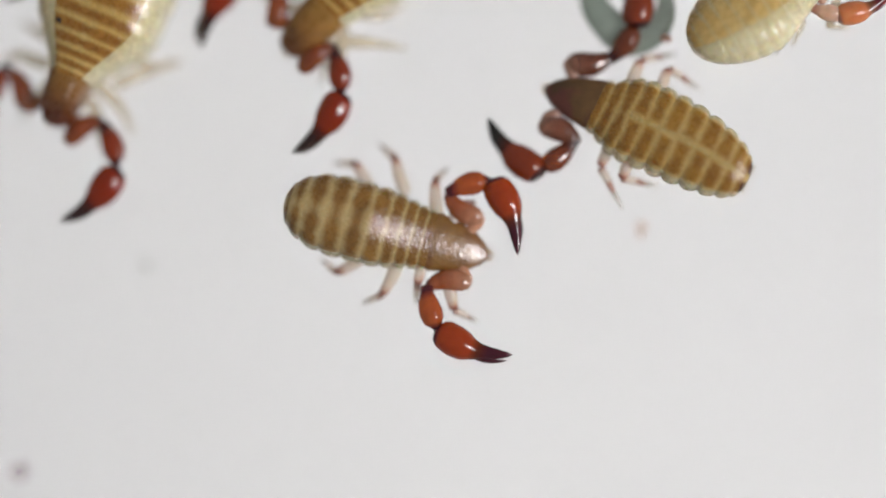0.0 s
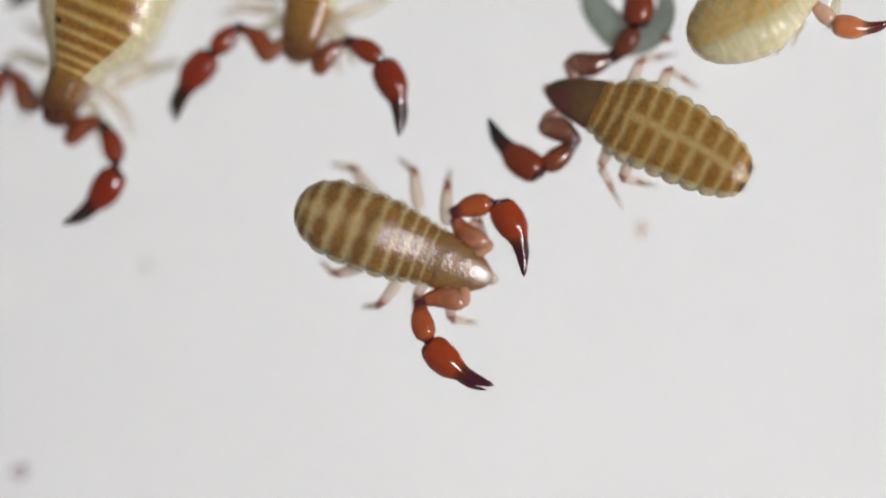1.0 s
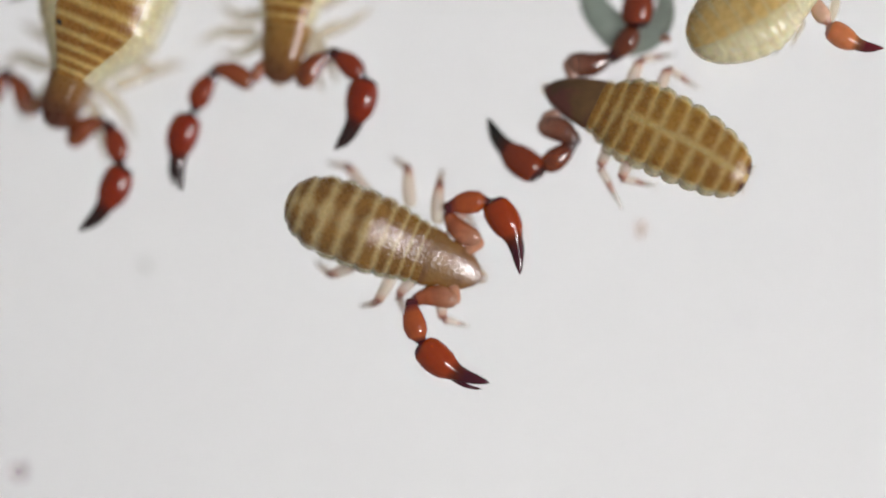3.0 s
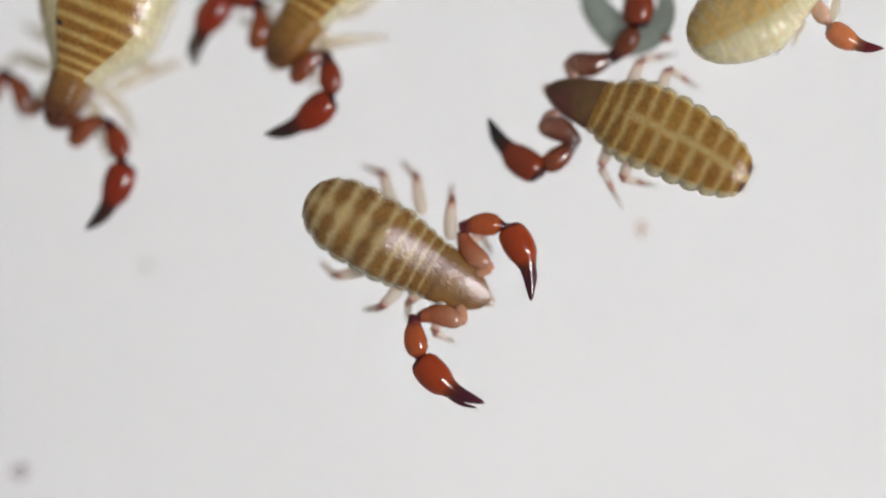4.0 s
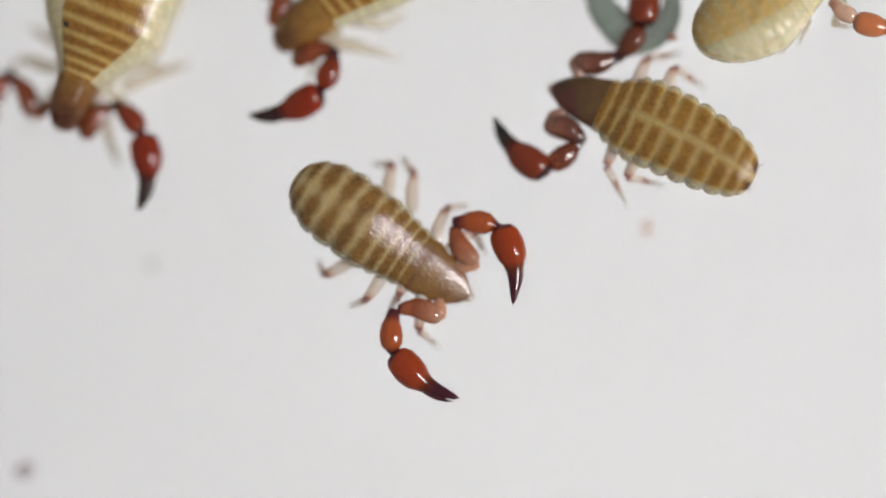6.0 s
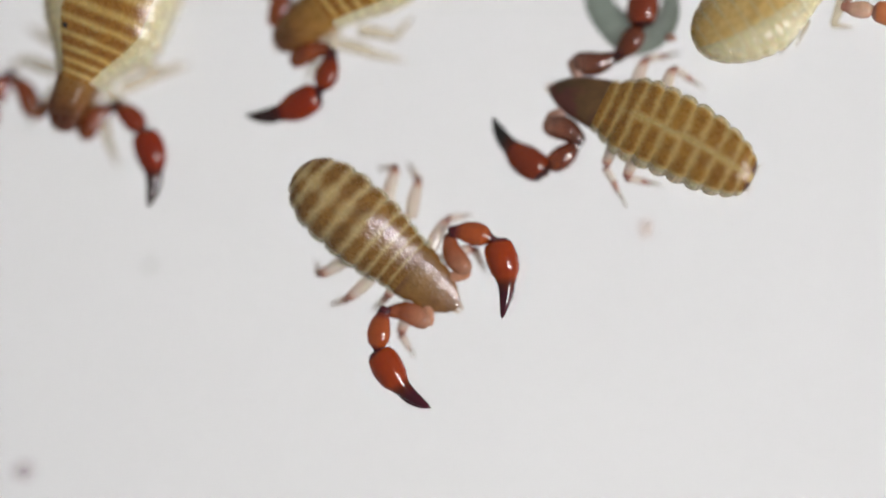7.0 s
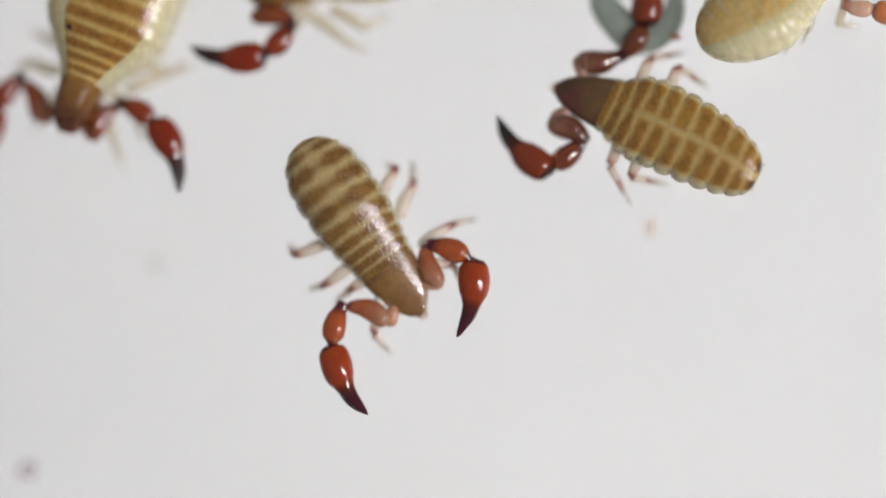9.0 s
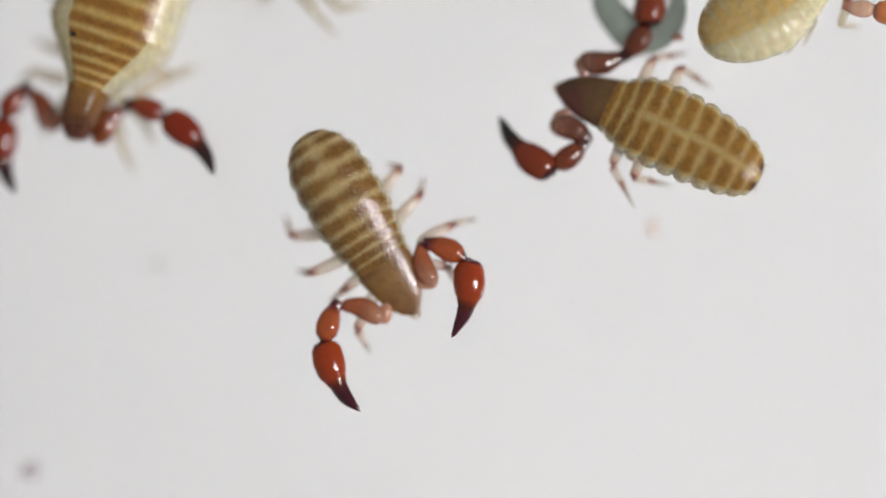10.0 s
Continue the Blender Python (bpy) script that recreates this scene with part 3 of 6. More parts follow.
edge = pseudoscorpion("pseudoscorpion", "amber pseudoscorpion backing off across the glass", "gravid", 3.1, 0.50, 0.40, 0.36, 0.03, 0, 0.44, plate_low=8, split=10, gap=0.2)
for made, half, sc in ((mid, 0.5, 1.0), (right, 0.55, 1.0), (left, 0.8, 1.0), (top, 0.6, 1.0), (pale, 0.7, 0.74), (corner, 0.6, 1.0), (edge, 0.5, 1.0)):
    rest_legs(made, half, sc)
rest_palps(pale, (130, 40, -20), 3.0, 0.45, 0.45, 0.74)
rest_palps(corner, (110, 40, -20), 3.33, 0.40, 0.5)
rest_palps(edge, (110, 40, -20), 3.1, 0.40, 0.45)


# a dark stain on one tergite of the swollen animal
part("stain", plate(left["body"], 0.598, 0.616, radians(111), radians(118), (0.0, 1.0, 0, 0), 0.016, 6, 6), stain_mat, left["thing"], "small dark stain")


# pale folds between the segments on one flank of the straw-coloured animal
for cut in pale["body"].cuts[2:9]:
    part("fold", plate(pale["body"], cut - 0.004, cut + 0.005, radians(124), radians(160), (0.0, 1.0, 0.0, 0.0), 0.012, 4, 14), fold_mat, pale["thing"], "thin pale skin fold")


# the dark rim at the blunt tail of the scalloped animal
part("tail_rim", plate(right["body"], 0.0025, 0.024, radians(28), radians(74), (0.0, 1.0, 0.1, 0.1), 0.008, 6, 12), tail_rim_mat, right["thing"], "dark brown tail rim")
part("tail_rim", plate(right["body"], 0.0025, 0.024, radians(100), radians(150), (0.0, 1.0, 0.1, 0.1), 0.008, 6, 12), tail_rim_mat, right["thing"], "dark brown tail rim")


def husk(at):
    """A curled crescent of dry husk, open on one side, lying on the plate."""
    n = 40
    spine, w = [], []
    for i in range(n + 1):
        u = i / n
        a = radians(150 + 240 * u)
        cut = 1 - 0.16 * max(0.0, math.sin(2 * a)) ** 1.5 if math.cos(a) < 0 else 1.0
        spine.append((cut * (0.53 if math.cos(a) > 0 else 0.45) * math.cos(a) - 0.14 * (1 - u) ** 2, cut * 0.56 * math.sin(a) + 0.12 * (1 - u) ** 2, 0.12 + 0.01 * math.sin(9 * u)))
        w.append(0.02 + (0.175 + 0.10 * (1 - u)) * min(1.0, math.sin(math.pi * min(1, u * 0.97 + 0.03)) ** 0.5))
    ob = part("husk_fragment", loft(spine, w, [min(0.12, x * 0.6) for x in w]), husk_mat, at=at)
    return tagged(ob, "curled grey-green husk fragment on the glass", "husk")


husk(P(2.786, 3.672, 0))
crumb = speck("crumb", 3.31, 3.14, 0.16, 0.085, 0.06, 0.09, "crumb", "glossy orange-pink crumb on the husk fragment", 9)
tagged(crumb, category="crumb")


# where the animals that keep still stand, and the limbs that they keep still
top["low_l2"].matrix_basis = P(1.219, 0.688, 0.375, 0.000, 53.193, 23.014)
top["up_l2"].matrix_basis = P(0.783, 0.284, 0.360, 0.000, -0.725, 42.603)
top["low_l1"].matrix_basis = P(1.307, 0.474, 0.299, 0.000, 39.160, 24.687)
top["up_l1"].matrix_basis = P(0.800, 0.187, 0.403, 0.000, 10.553, 29.458)
top["low_r2"].matrix_basis = P(0.978, -1.041, 0.236, 0.000, 29.361, -62.039)
top["up_r2"].matrix_basis = P(0.918, -0.461, 0.332, 0.000, 9.740, -83.750)
top["low_r1"].matrix_basis = P(1.299, -0.666, 0.292, 0.000, 37.948, -96.980)
top["up_r1"].matrix_basis = P(0.929, -0.211, 0.378, 0.000, 8.836, -51.425)
top["low_r3"].matrix_basis = P(0.739, -0.823, 0.245, 0.000, 30.671, -123.273)
top["up_r3"].matrix_basis = P(0.591, -0.263, 0.369, 0.000, 12.422, -75.771)
top["low_r4"].matrix_basis = P(0.161, -0.888, 0.214, 0.000, 26.262, -127.142)
top["up_r4"].matrix_basis = P(0.293, -0.329, 0.353, 0.000, 13.785, -103.618)
left["low_l4"].matrix_basis = P(0.544, 1.003, 0.280, 0.000, 28.100, 148.500)
left["up_l4"].matrix_basis = P(0.950, 0.604, 0.390, 0.000, 11.000, 135.500)
left["low_l3"].matrix_basis = P(0.460, 1.052, 0.199, 0.000, 24.080, 135.446)
left["up_l3"].matrix_basis = P(0.494, 0.477, 0.341, 0.000, 14.083, 94.082)
left["low_l2"].matrix_basis = P(1.219, 0.841, 0.269, 0.000, 34.439, 40.888)
left["up_l2"].matrix_basis = P(0.999, 0.299, 0.360, 0.000, 9.245, 67.616)
left["low_l1"].matrix_basis = P(1.708, 0.685, 0.257, 0.000, 32.478, 38.207)
left["up_l1"].matrix_basis = P(1.243, 0.333, 0.351, 0.000, 9.559, 37.144)
left["low_r2"].matrix_basis = P(1.035, -0.991, 0.318, 0.000, 42.343, -45.099)
left["up_r2"].matrix_basis = P(1.006, -0.399, 0.353, 0.000, 3.989, -86.691)
left["low_r1"].matrix_basis = P(1.656, -0.458, 0.347, 0.000, 47.628, -27.053)
left["up_r1"].matrix_basis = P(1.096, -0.264, 0.365, 0.000, 2.335, -19.185)
left["low_r3"].matrix_basis = P(0.607, -0.860, 0.270, 0.000, 34.574, -102.023)
left["up_r3"].matrix_basis = P(0.600, -0.276, 0.364, 0.000, 9.531, -89.442)
left["low_r4"].matrix_basis = P(-0.153, -1.067, 0.225, 0.000, 27.771, -117.920)
left["up_r4"].matrix_basis = P(0.175, -0.585, 0.322, 0.000, 9.744, -124.094)
pale["thing"].matrix_basis = P(4.958, 3.684, 0.000, 0.000, 0.000, 30.729)
pale["low_r3"].matrix_basis = P(0.155, -0.475, 0.340, 0.000, 34.028, -147.178)
pale["up_r3"].matrix_basis = P(-0.049, -0.094, 0.360, 0.000, 2.652, -61.799)
pale["low_r2"].matrix_basis = P(0.418, -0.721, 0.240, 0.000, 42.426, -25.803)
pale["up_r2"].matrix_basis = P(0.749, -0.434, 0.320, 0.000, 11.122, -138.383)
pale["low_r4"].matrix_basis = P(-0.104, -0.519, 0.320, 0.000, 36.461, -159.761)
pale["up_r4"].matrix_basis = P(-0.229, -0.102, 0.360, 0.000, 5.255, -73.284)
pale["low_r1"].matrix_basis = P(0.623, 0.010, 0.310, 0.000, 62.539, -78.695)
pale["up_r1"].matrix_basis = P(0.965, -0.272, 0.355, 0.000, 6.587, 140.853)
corner["thing"].matrix_basis = P(-8.501, 6.055, 0.000, 0.000, 0.000, -46.927)
right["thing"].matrix_basis = P(2.999, 1.685, 0.000, 0.000, 0.000, 154.000)
right["trochanter_l"].matrix_basis = P(1.285, 0.195, 0.300, 0.000, 0.000, 52.666)
right["femur_l"].matrix_basis = P(1.500, 0.575, 0.300, 0.000, 0.000, 180.500)
right["patella_l"].matrix_basis = P(0.929, 0.528, 0.270, 0.000, 0.000, 64.295)
right["chela_l"].matrix_basis = P(1.154, 1.156, 0.270, 0.000, 0.000, -20.068)
right["trochanter_r"].matrix_basis = P(1.313, -0.280, 0.300, 0.000, 0.000, -44.599)
right["femur_r"].matrix_basis = P(1.550, -0.515, 0.300, 0.000, 0.000, -150.497)
right["patella_r"].matrix_basis = P(0.985, -0.790, 0.270, 0.000, 0.000, -101.181)
right["chela_r"].matrix_basis = P(0.870, -1.391, 0.270, 0.000, 0.000, -60.389)
right["low_r4"].matrix_basis = P(0.134, -1.035, 0.284, 0.000, 36.758, 177.331)
right["up_r4"].matrix_basis = P(0.026, -0.448, 0.348, 0.000, 6.651, -80.352)
right["low_r3"].matrix_basis = P(0.554, -0.972, 0.278, 0.000, 35.818, -136.915)
right["up_r3"].matrix_basis = P(0.466, -0.388, 0.352, 0.000, 7.652, -82.035)
right["low_l4"].matrix_basis = P(0.055, 0.751, 0.280, 0.000, 36.014, -161.237)
right["up_l4"].matrix_basis = P(0.101, 0.160, 0.377, 0.000, 9.940, 95.191)
right["low_l3"].matrix_basis = P(0.411, 0.720, 0.239, 0.000, 9.000, 144.000)
right["up_l3"].matrix_basis = P(0.460, 0.120, 0.340, 0.000, 10.000, 95.000)
right["low_l1"].matrix_basis = P(1.027, 0.090, 0.323, 0.000, 43.249, -4.578)
right["up_l1"].matrix_basis = P(0.437, 0.067, 0.361, 0.000, 4.239, 2.100)
right["low_r1"].matrix_basis = P(0.968, -0.128, 0.320, 0.000, 42.597, -4.156)
right["up_r1"].matrix_basis = P(0.378, -0.133, 0.367, 0.000, 5.163, 0.448)
right["low_r2"].matrix_basis = P(0.776, -0.115, 0.334, 0.000, 45.091, -9.002)
right["up_r2"].matrix_basis = P(0.184, -0.139, 0.361, 0.000, 3.294, 2.250)
right["low_l2"].matrix_basis = P(0.797, 0.076, 0.329, 0.000, 44.246, -1.742)
right["up_l2"].matrix_basis = P(0.205, 0.061, 0.360, 0.000, 3.587, 1.405)



def motions():
    """All that moves: trunks over the plate, pincers and legs on their animals."""
    walk(mid["thing"], [
        (0, P(-0.82, 0.316, 0, 0, 0, -14.82)), (0.5, P(-0.919, 0.309, 0, 0, 0, -16.297)), (1, P(-0.701, 0.127, 0, 0, 0, -21.543)),
        (1.5, P(-0.808, 0.204, 0, 0, 0, -20.968)), (2, P(-0.736, 0.165, 0, 0, 0, -21.457)), (2.5, P(-0.707, 0.127, 0, 0, 0, -22.232)),
        (2.7, P(-0.758, 0.144, 0, 0, 0, -22.172)), (3.8, P(-0.893, 0.197, 0, 0, 0, -26.943)), (4, P(-0.642, 0.014, 0, 0, 0, -30.517)),
        (4.5, P(-0.624, 0.09, 0, 0, 0, -31.959)), (5, P(-0.778, 0.092, 0, 0, 0, -33.814)), (5.5, P(-0.827, 0.101, 0, 0, 0, -35.683)),
        (5.7, P(-0.891, 0.149, 0, 0, 0, -34.705)), (6.8, P(-1.02, 0.189, 0, 0, 0, -39.843)), (7, P(-1.021, 0.148, 0, 0, 0, -41.252)),
        (7.5, P(-1.135, 0.269, 0, 0, 0, -43.914)), (8, P(-1.166, 0.173, 0, 0, 0, -46.962)), (8.5, P(-1.258, 0.275, 0, 0, 0, -48.761)),
        (9, P(-1.325, 0.285, 0, 0, 0, -55.25)), (9.5, P(-1.306, 0.234, 0, 0, 0, -57.788)), (10, P(-1.382, 0.355, 0, 0, 0, -59.038)),
    ])
    walk(mid["trochanter_l"], [
        (0, P(1.173, 0.221, 0.33, 0, 0, 64.547)), (0.5, P(1.17, 0.217, 0.33, 0, 0, 62.564)), (1, P(1.163, 0.209, 0.33, 0, 0, 59.299)),
        (1.5, P(1.173, 0.224, 0.33, 0, 0, 60.307)), (2, P(1.172, 0.223, 0.33, 0, 0, 60.821)), (2.5, P(1.17, 0.219, 0.33, 0, 0, 59.826)),
        (2.7, P(1.171, 0.221, 0.33, 0, 0, 60.829)), (3.8, P(1.167, 0.22, 0.33, 0, 0, 52.131)), (4, P(1.158, 0.193, 0.33, 0, 0, 62.547)),
        (4.5, P(1.173, 0.223, 0.33, 0, 0, 61.284)), (5, P(1.174, 0.228, 0.33, 0, 0, 52.771)), (5.5, P(1.171, 0.22, 0.33, 0, 0, 59.726)),
        (5.7, P(1.176, 0.231, 0.33, 0, 0, 52.511)), (6.8, P(1.174, 0.23, 0.33, 0, 0, 47.21)), (7, P(1.178, 0.233, 0.33, 0, 0, 60.463)),
        (7.5, P(1.171, 0.215, 0.33, 0, 0, 66.997)), (8, P(1.177, 0.23, 0.33, 0, 0, 65.769)), (8.5, P(1.178, 0.229, 0.33, 0, 0, 75.056)),
        (9, P(1.171, 0.223, 0.33, 0, 0, 57.524)), (9.5, P(1.174, 0.223, 0.33, 0, 0, 67.09)), (10, P(1.168, 0.212, 0.33, 0, 0, 63.373)),
    ])
    walk(mid["femur_l"], [
        (0, P(1.337, 0.505, 0.40, 0, 0, 160.541)), (0.5, P(1.333, 0.493, 0.40, 0, 0, 158.418)), (1, P(1.297, 0.479, 0.40, 0, 0, 164.694)),
        (1.5, P(1.322, 0.511, 0.40, 0, 0, 164.408)), (2, P(1.309, 0.511, 0.40, 0, 0, 165.147)), (2.5, P(1.317, 0.499, 0.40, 0, 0, 164.148)),
        (2.7, P(1.312, 0.506, 0.40, 0, 0, 163.545)), (3.8, P(1.338, 0.481, 0.40, 0, 0, 159.623)), (4, P(1.271, 0.46, 0.40, 0, 0, 159.338)),
        (4.5, P(1.336, 0.506, 0.40, 0, 0, 160.222)), (5, P(1.369, 0.492, 0.40, 0, 0, 162.332)), (5.5, P(1.326, 0.5, 0.40, 0, 0, 161.216)),
        (5.7, P(1.37, 0.498, 0.40, 0, 0, 158.27)), (6.8, P(1.375, 0.484, 0.40, 0, 0, 157.685)), (7, P(1.349, 0.524, 0.40, 0, 0, 159.575)),
        (7.5, P(1.312, 0.498, 0.40, 0, 0, 156.848)), (8, P(1.301, 0.536, 0.40, 0, 0, 170.228)), (8.5, P(1.29, 0.543, 0.40, 0, 0, 167.632)),
        (9, P(1.364, 0.492, 0.40, 0, 0, 166.539)), (9.5, P(1.316, 0.52, 0.40, 0, 0, 168.804)), (10, P(1.33, 0.487, 0.40, 0, 0, 166.445)),
    ])
    walk(mid["patella_l"], [
        (0, P(0.736, 0.713, 0.45, 0, 0, 29.94)), (0.5, P(0.729, 0.726, 0.45, 0, 0, 29.248)), (1, P(0.643, 0.664, 0.45, 0, 0, 33.856)),
        (1.5, P(0.677, 0.694, 0.45, 0, 0, 33.432)), (2, P(0.656, 0.69, 0.45, 0, 0, 33.068)), (2.5, P(0.673, 0.686, 0.45, 0, 0, 33.148)),
        (2.7, P(0.667, 0.701, 0.45, 0, 0, 32.38)), (3.8, P(0.69, 0.718, 0.45, 0, 0, 29.285)), (4, P(0.637, 0.702, 0.45, 0, 0, 32.096)),
        (4.5, P(0.705, 0.715, 0.45, 0, 0, 33.708)), (5, P(0.754, 0.705, 0.45, 0, 0, 31.869)), (5.5, P(0.707, 0.721, 0.45, 0, 0, 30.209)),
        (5.7, P(0.746, 0.744, 0.45, 0, 0, 30.438)), (6.8, P(0.755, 0.754, 0.45, 0, 0, 28.878)), (7, P(0.739, 0.755, 0.45, 0, 0, 30.614)),
        (7.5, P(0.728, 0.752, 0.45, 0, 0, 27.377)), (8, P(0.658, 0.664, 0.45, 0, 0, 35.48)), (8.5, P(0.679, 0.684, 0.45, 0, 0, 35.348)),
        (9, P(0.759, 0.654, 0.45, 0, 0, 34.573)), (9.5, P(0.697, 0.655, 0.45, 0, 0, 35.995)), (10, P(0.73, 0.651, 0.45, 0, 0, 35.601)),
    ])
    walk(mid["chela_l"], [
        (0, P(1.304, 1.038, 0.45, 0, 0, -55.234)), (0.5, P(1.31, 1.029, 0.45, 0, 0, -52.664)), (1, P(1.193, 1.042, 0.45, 0, 0, -48.218)),
        (1.5, P(1.234, 1.057, 0.45, 0, 0, -46.118)), (2, P(1.221, 1.047, 0.45, 0, 0, -45.424)), (2.5, P(1.238, 1.043, 0.45, 0, 0, -45.182)),
        (2.7, P(1.233, 1.053, 0.45, 0, 0, -45.449)), (3.8, P(1.253, 1.048, 0.45, 0, 0, -44.363)), (4, P(1.204, 1.051, 0.45, 0, 0, -41.092)),
        (4.5, P(1.235, 1.07, 0.45, 0, 0, -41.999)), (5, P(1.34, 1.055, 0.45, 0, 0, -47.084)), (5.5, P(1.287, 1.062, 0.45, 0, 0, -44.129)),
        (5.7, P(1.314, 1.074, 0.45, 0, 0, -44.375)), (6.8, P(1.346, 1.085, 0.45, 0, 0, -44.901)), (7, P(1.314, 1.092, 0.45, 0, 0, -43.157)),
        (7.5, P(1.316, 1.061, 0.45, 0, 0, -43.718)), (8, P(1.207, 1.067, 0.45, 0, 0, -37.699)), (8.5, P(1.222, 1.074, 0.45, 0, 0, -39.669)),
        (9, P(1.319, 1.044, 0.45, 0, 0, -45.628)), (9.5, P(1.238, 1.058, 0.45, 0, 0, -40.632)), (10, P(1.282, 1.055, 0.45, 0, 0, -42.318)),
    ])
    walk(mid["trochanter_r"], [
        (0, P(1.183, -0.241, 0.33, 0, 0, -54.148)), (0.5, P(1.199, -0.268, 0.33, 0, 0, -59.247)), (1, P(1.177, -0.229, 0.33, 0, 0, -67.271)),
        (1.5, P(1.184, -0.243, 0.33, 0, 0, -60.742)), (2, P(1.172, -0.222, 0.33, 0, 0, -61.936)), (2.5, P(1.174, -0.225, 0.33, 0, 0, -62.017)),
        (2.7, P(1.174, -0.225, 0.33, 0, 0, -63.681)), (3.8, P(1.176, -0.231, 0.33, 0, 0, -55.792)), (4, P(1.179, -0.235, 0.33, 0, 0, -54.617)),
        (4.5, P(1.185, -0.245, 0.33, 0, 0, -57.531)), (5, P(1.185, -0.242, 0.33, 0, 0, -45.668)), (5.5, P(1.181, -0.238, 0.33, 0, 0, -45.688)),
        (5.7, P(1.195, -0.254, 0.33, 0, 0, -48.501)), (6.8, P(1.194, -0.253, 0.33, 0, 0, -50.428)), (7, P(1.183, -0.239, 0.33, 0, 0, -47.306)),
        (7.5, P(1.179, -0.235, 0.33, 0, 0, -53.837)), (8, P(1.179, -0.236, 0.33, 0, 0, -50.923)), (8.5, P(1.172, -0.228, 0.33, 0, 0, -45.176)),
        (9, P(1.185, -0.242, 0.33, 0, 0, -46.38)), (9.5, P(1.18, -0.236, 0.33, 0, 0, -42.419)), (10, P(1.18, -0.236, 0.33, 0, 0, -44.105)),
    ])
    walk(mid["femur_r"], [
        (0, P(1.41, -0.514, 0.40, 0, 0, -163.291)), (0.5, P(1.399, -0.59, 0.40, 0, 0, -168.617)), (1, P(1.312, -0.533, 0.40, 0, 0, -164.081)),
        (1.5, P(1.37, -0.541, 0.40, 0, 0, -161.76)), (2, P(1.352, -0.499, 0.40, 0, 0, -162.954)), (2.5, P(1.347, -0.506, 0.40, 0, 0, -161.293)),
        (2.7, P(1.335, -0.513, 0.40, 0, 0, -162.074)), (3.8, P(1.371, -0.504, 0.40, 0, 0, -157.196)), (4, P(1.356, -0.519, 0.40, 0, 0, -158.768)),
        (4.5, P(1.345, -0.553, 0.40, 0, 0, -155.067)), (5, P(1.423, -0.494, 0.40, 0, 0, -153.7)), (5.5, P(1.396, -0.495, 0.40, 0, 0, -151.415)),
        (5.7, P(1.415, -0.535, 0.40, 0, 0, -155.92)), (6.8, P(1.409, -0.537, 0.40, 0, 0, -161.758)), (7, P(1.414, -0.493, 0.40, 0, 0, -158.189)),
        (7.5, P(1.355, -0.518, 0.40, 0, 0, -155.703)), (8, P(1.371, -0.508, 0.40, 0, 0, -155.626)), (8.5, P(1.378, -0.476, 0.40, 0, 0, -150.624)),
        (9, P(1.381, -0.518, 0.40, 0, 0, -149.854)), (9.5, P(1.385, -0.494, 0.40, 0, 0, -148.436)), (10, P(1.398, -0.492, 0.40, 0, 0, -143.032)),
    ])
    walk(mid["patella_r"], [
        (0, P(0.797, -0.688, 0.45, 0, 0, -60.058)), (0.5, P(0.758, -0.718, 0.45, 0, 0, -58.928)), (1, P(0.668, -0.688, 0.45, 0, 0, -54.773)),
        (1.5, P(0.733, -0.704, 0.45, 0, 0, -55.364)), (2, P(0.737, -0.667, 0.45, 0, 0, -54.481)), (2.5, P(0.725, -0.688, 0.45, 0, 0, -53.32)),
        (2.7, P(0.71, -0.694, 0.45, 0, 0, -53.751)), (3.8, P(0.755, -0.735, 0.45, 0, 0, -55.056)), (4, P(0.708, -0.748, 0.45, 0, 0, -50.078)),
        (4.5, P(0.684, -0.807, 0.45, 0, 0, -47.664)), (5, P(0.805, -0.767, 0.45, 0, 0, -46.508)), (5.5, P(0.762, -0.791, 0.45, 0, 0, -47.504)),
        (5.7, P(0.777, -0.793, 0.45, 0, 0, -51.266)), (6.8, P(0.754, -0.729, 0.45, 0, 0, -57.837)), (7, P(0.772, -0.695, 0.45, 0, 0, -58.099)),
        (7.5, P(0.716, -0.777, 0.45, 0, 0, -57.88)), (8, P(0.73, -0.769, 0.45, 0, 0, -49.208)), (8.5, P(0.76, -0.794, 0.45, 0, 0, -50.53)),
        (9, P(0.754, -0.859, 0.45, 0, 0, -48.614)), (9.5, P(0.763, -0.851, 0.45, 0, 0, -48.54)), (10, P(0.816, -0.877, 0.45, 0, 0, -47.663)),
    ])
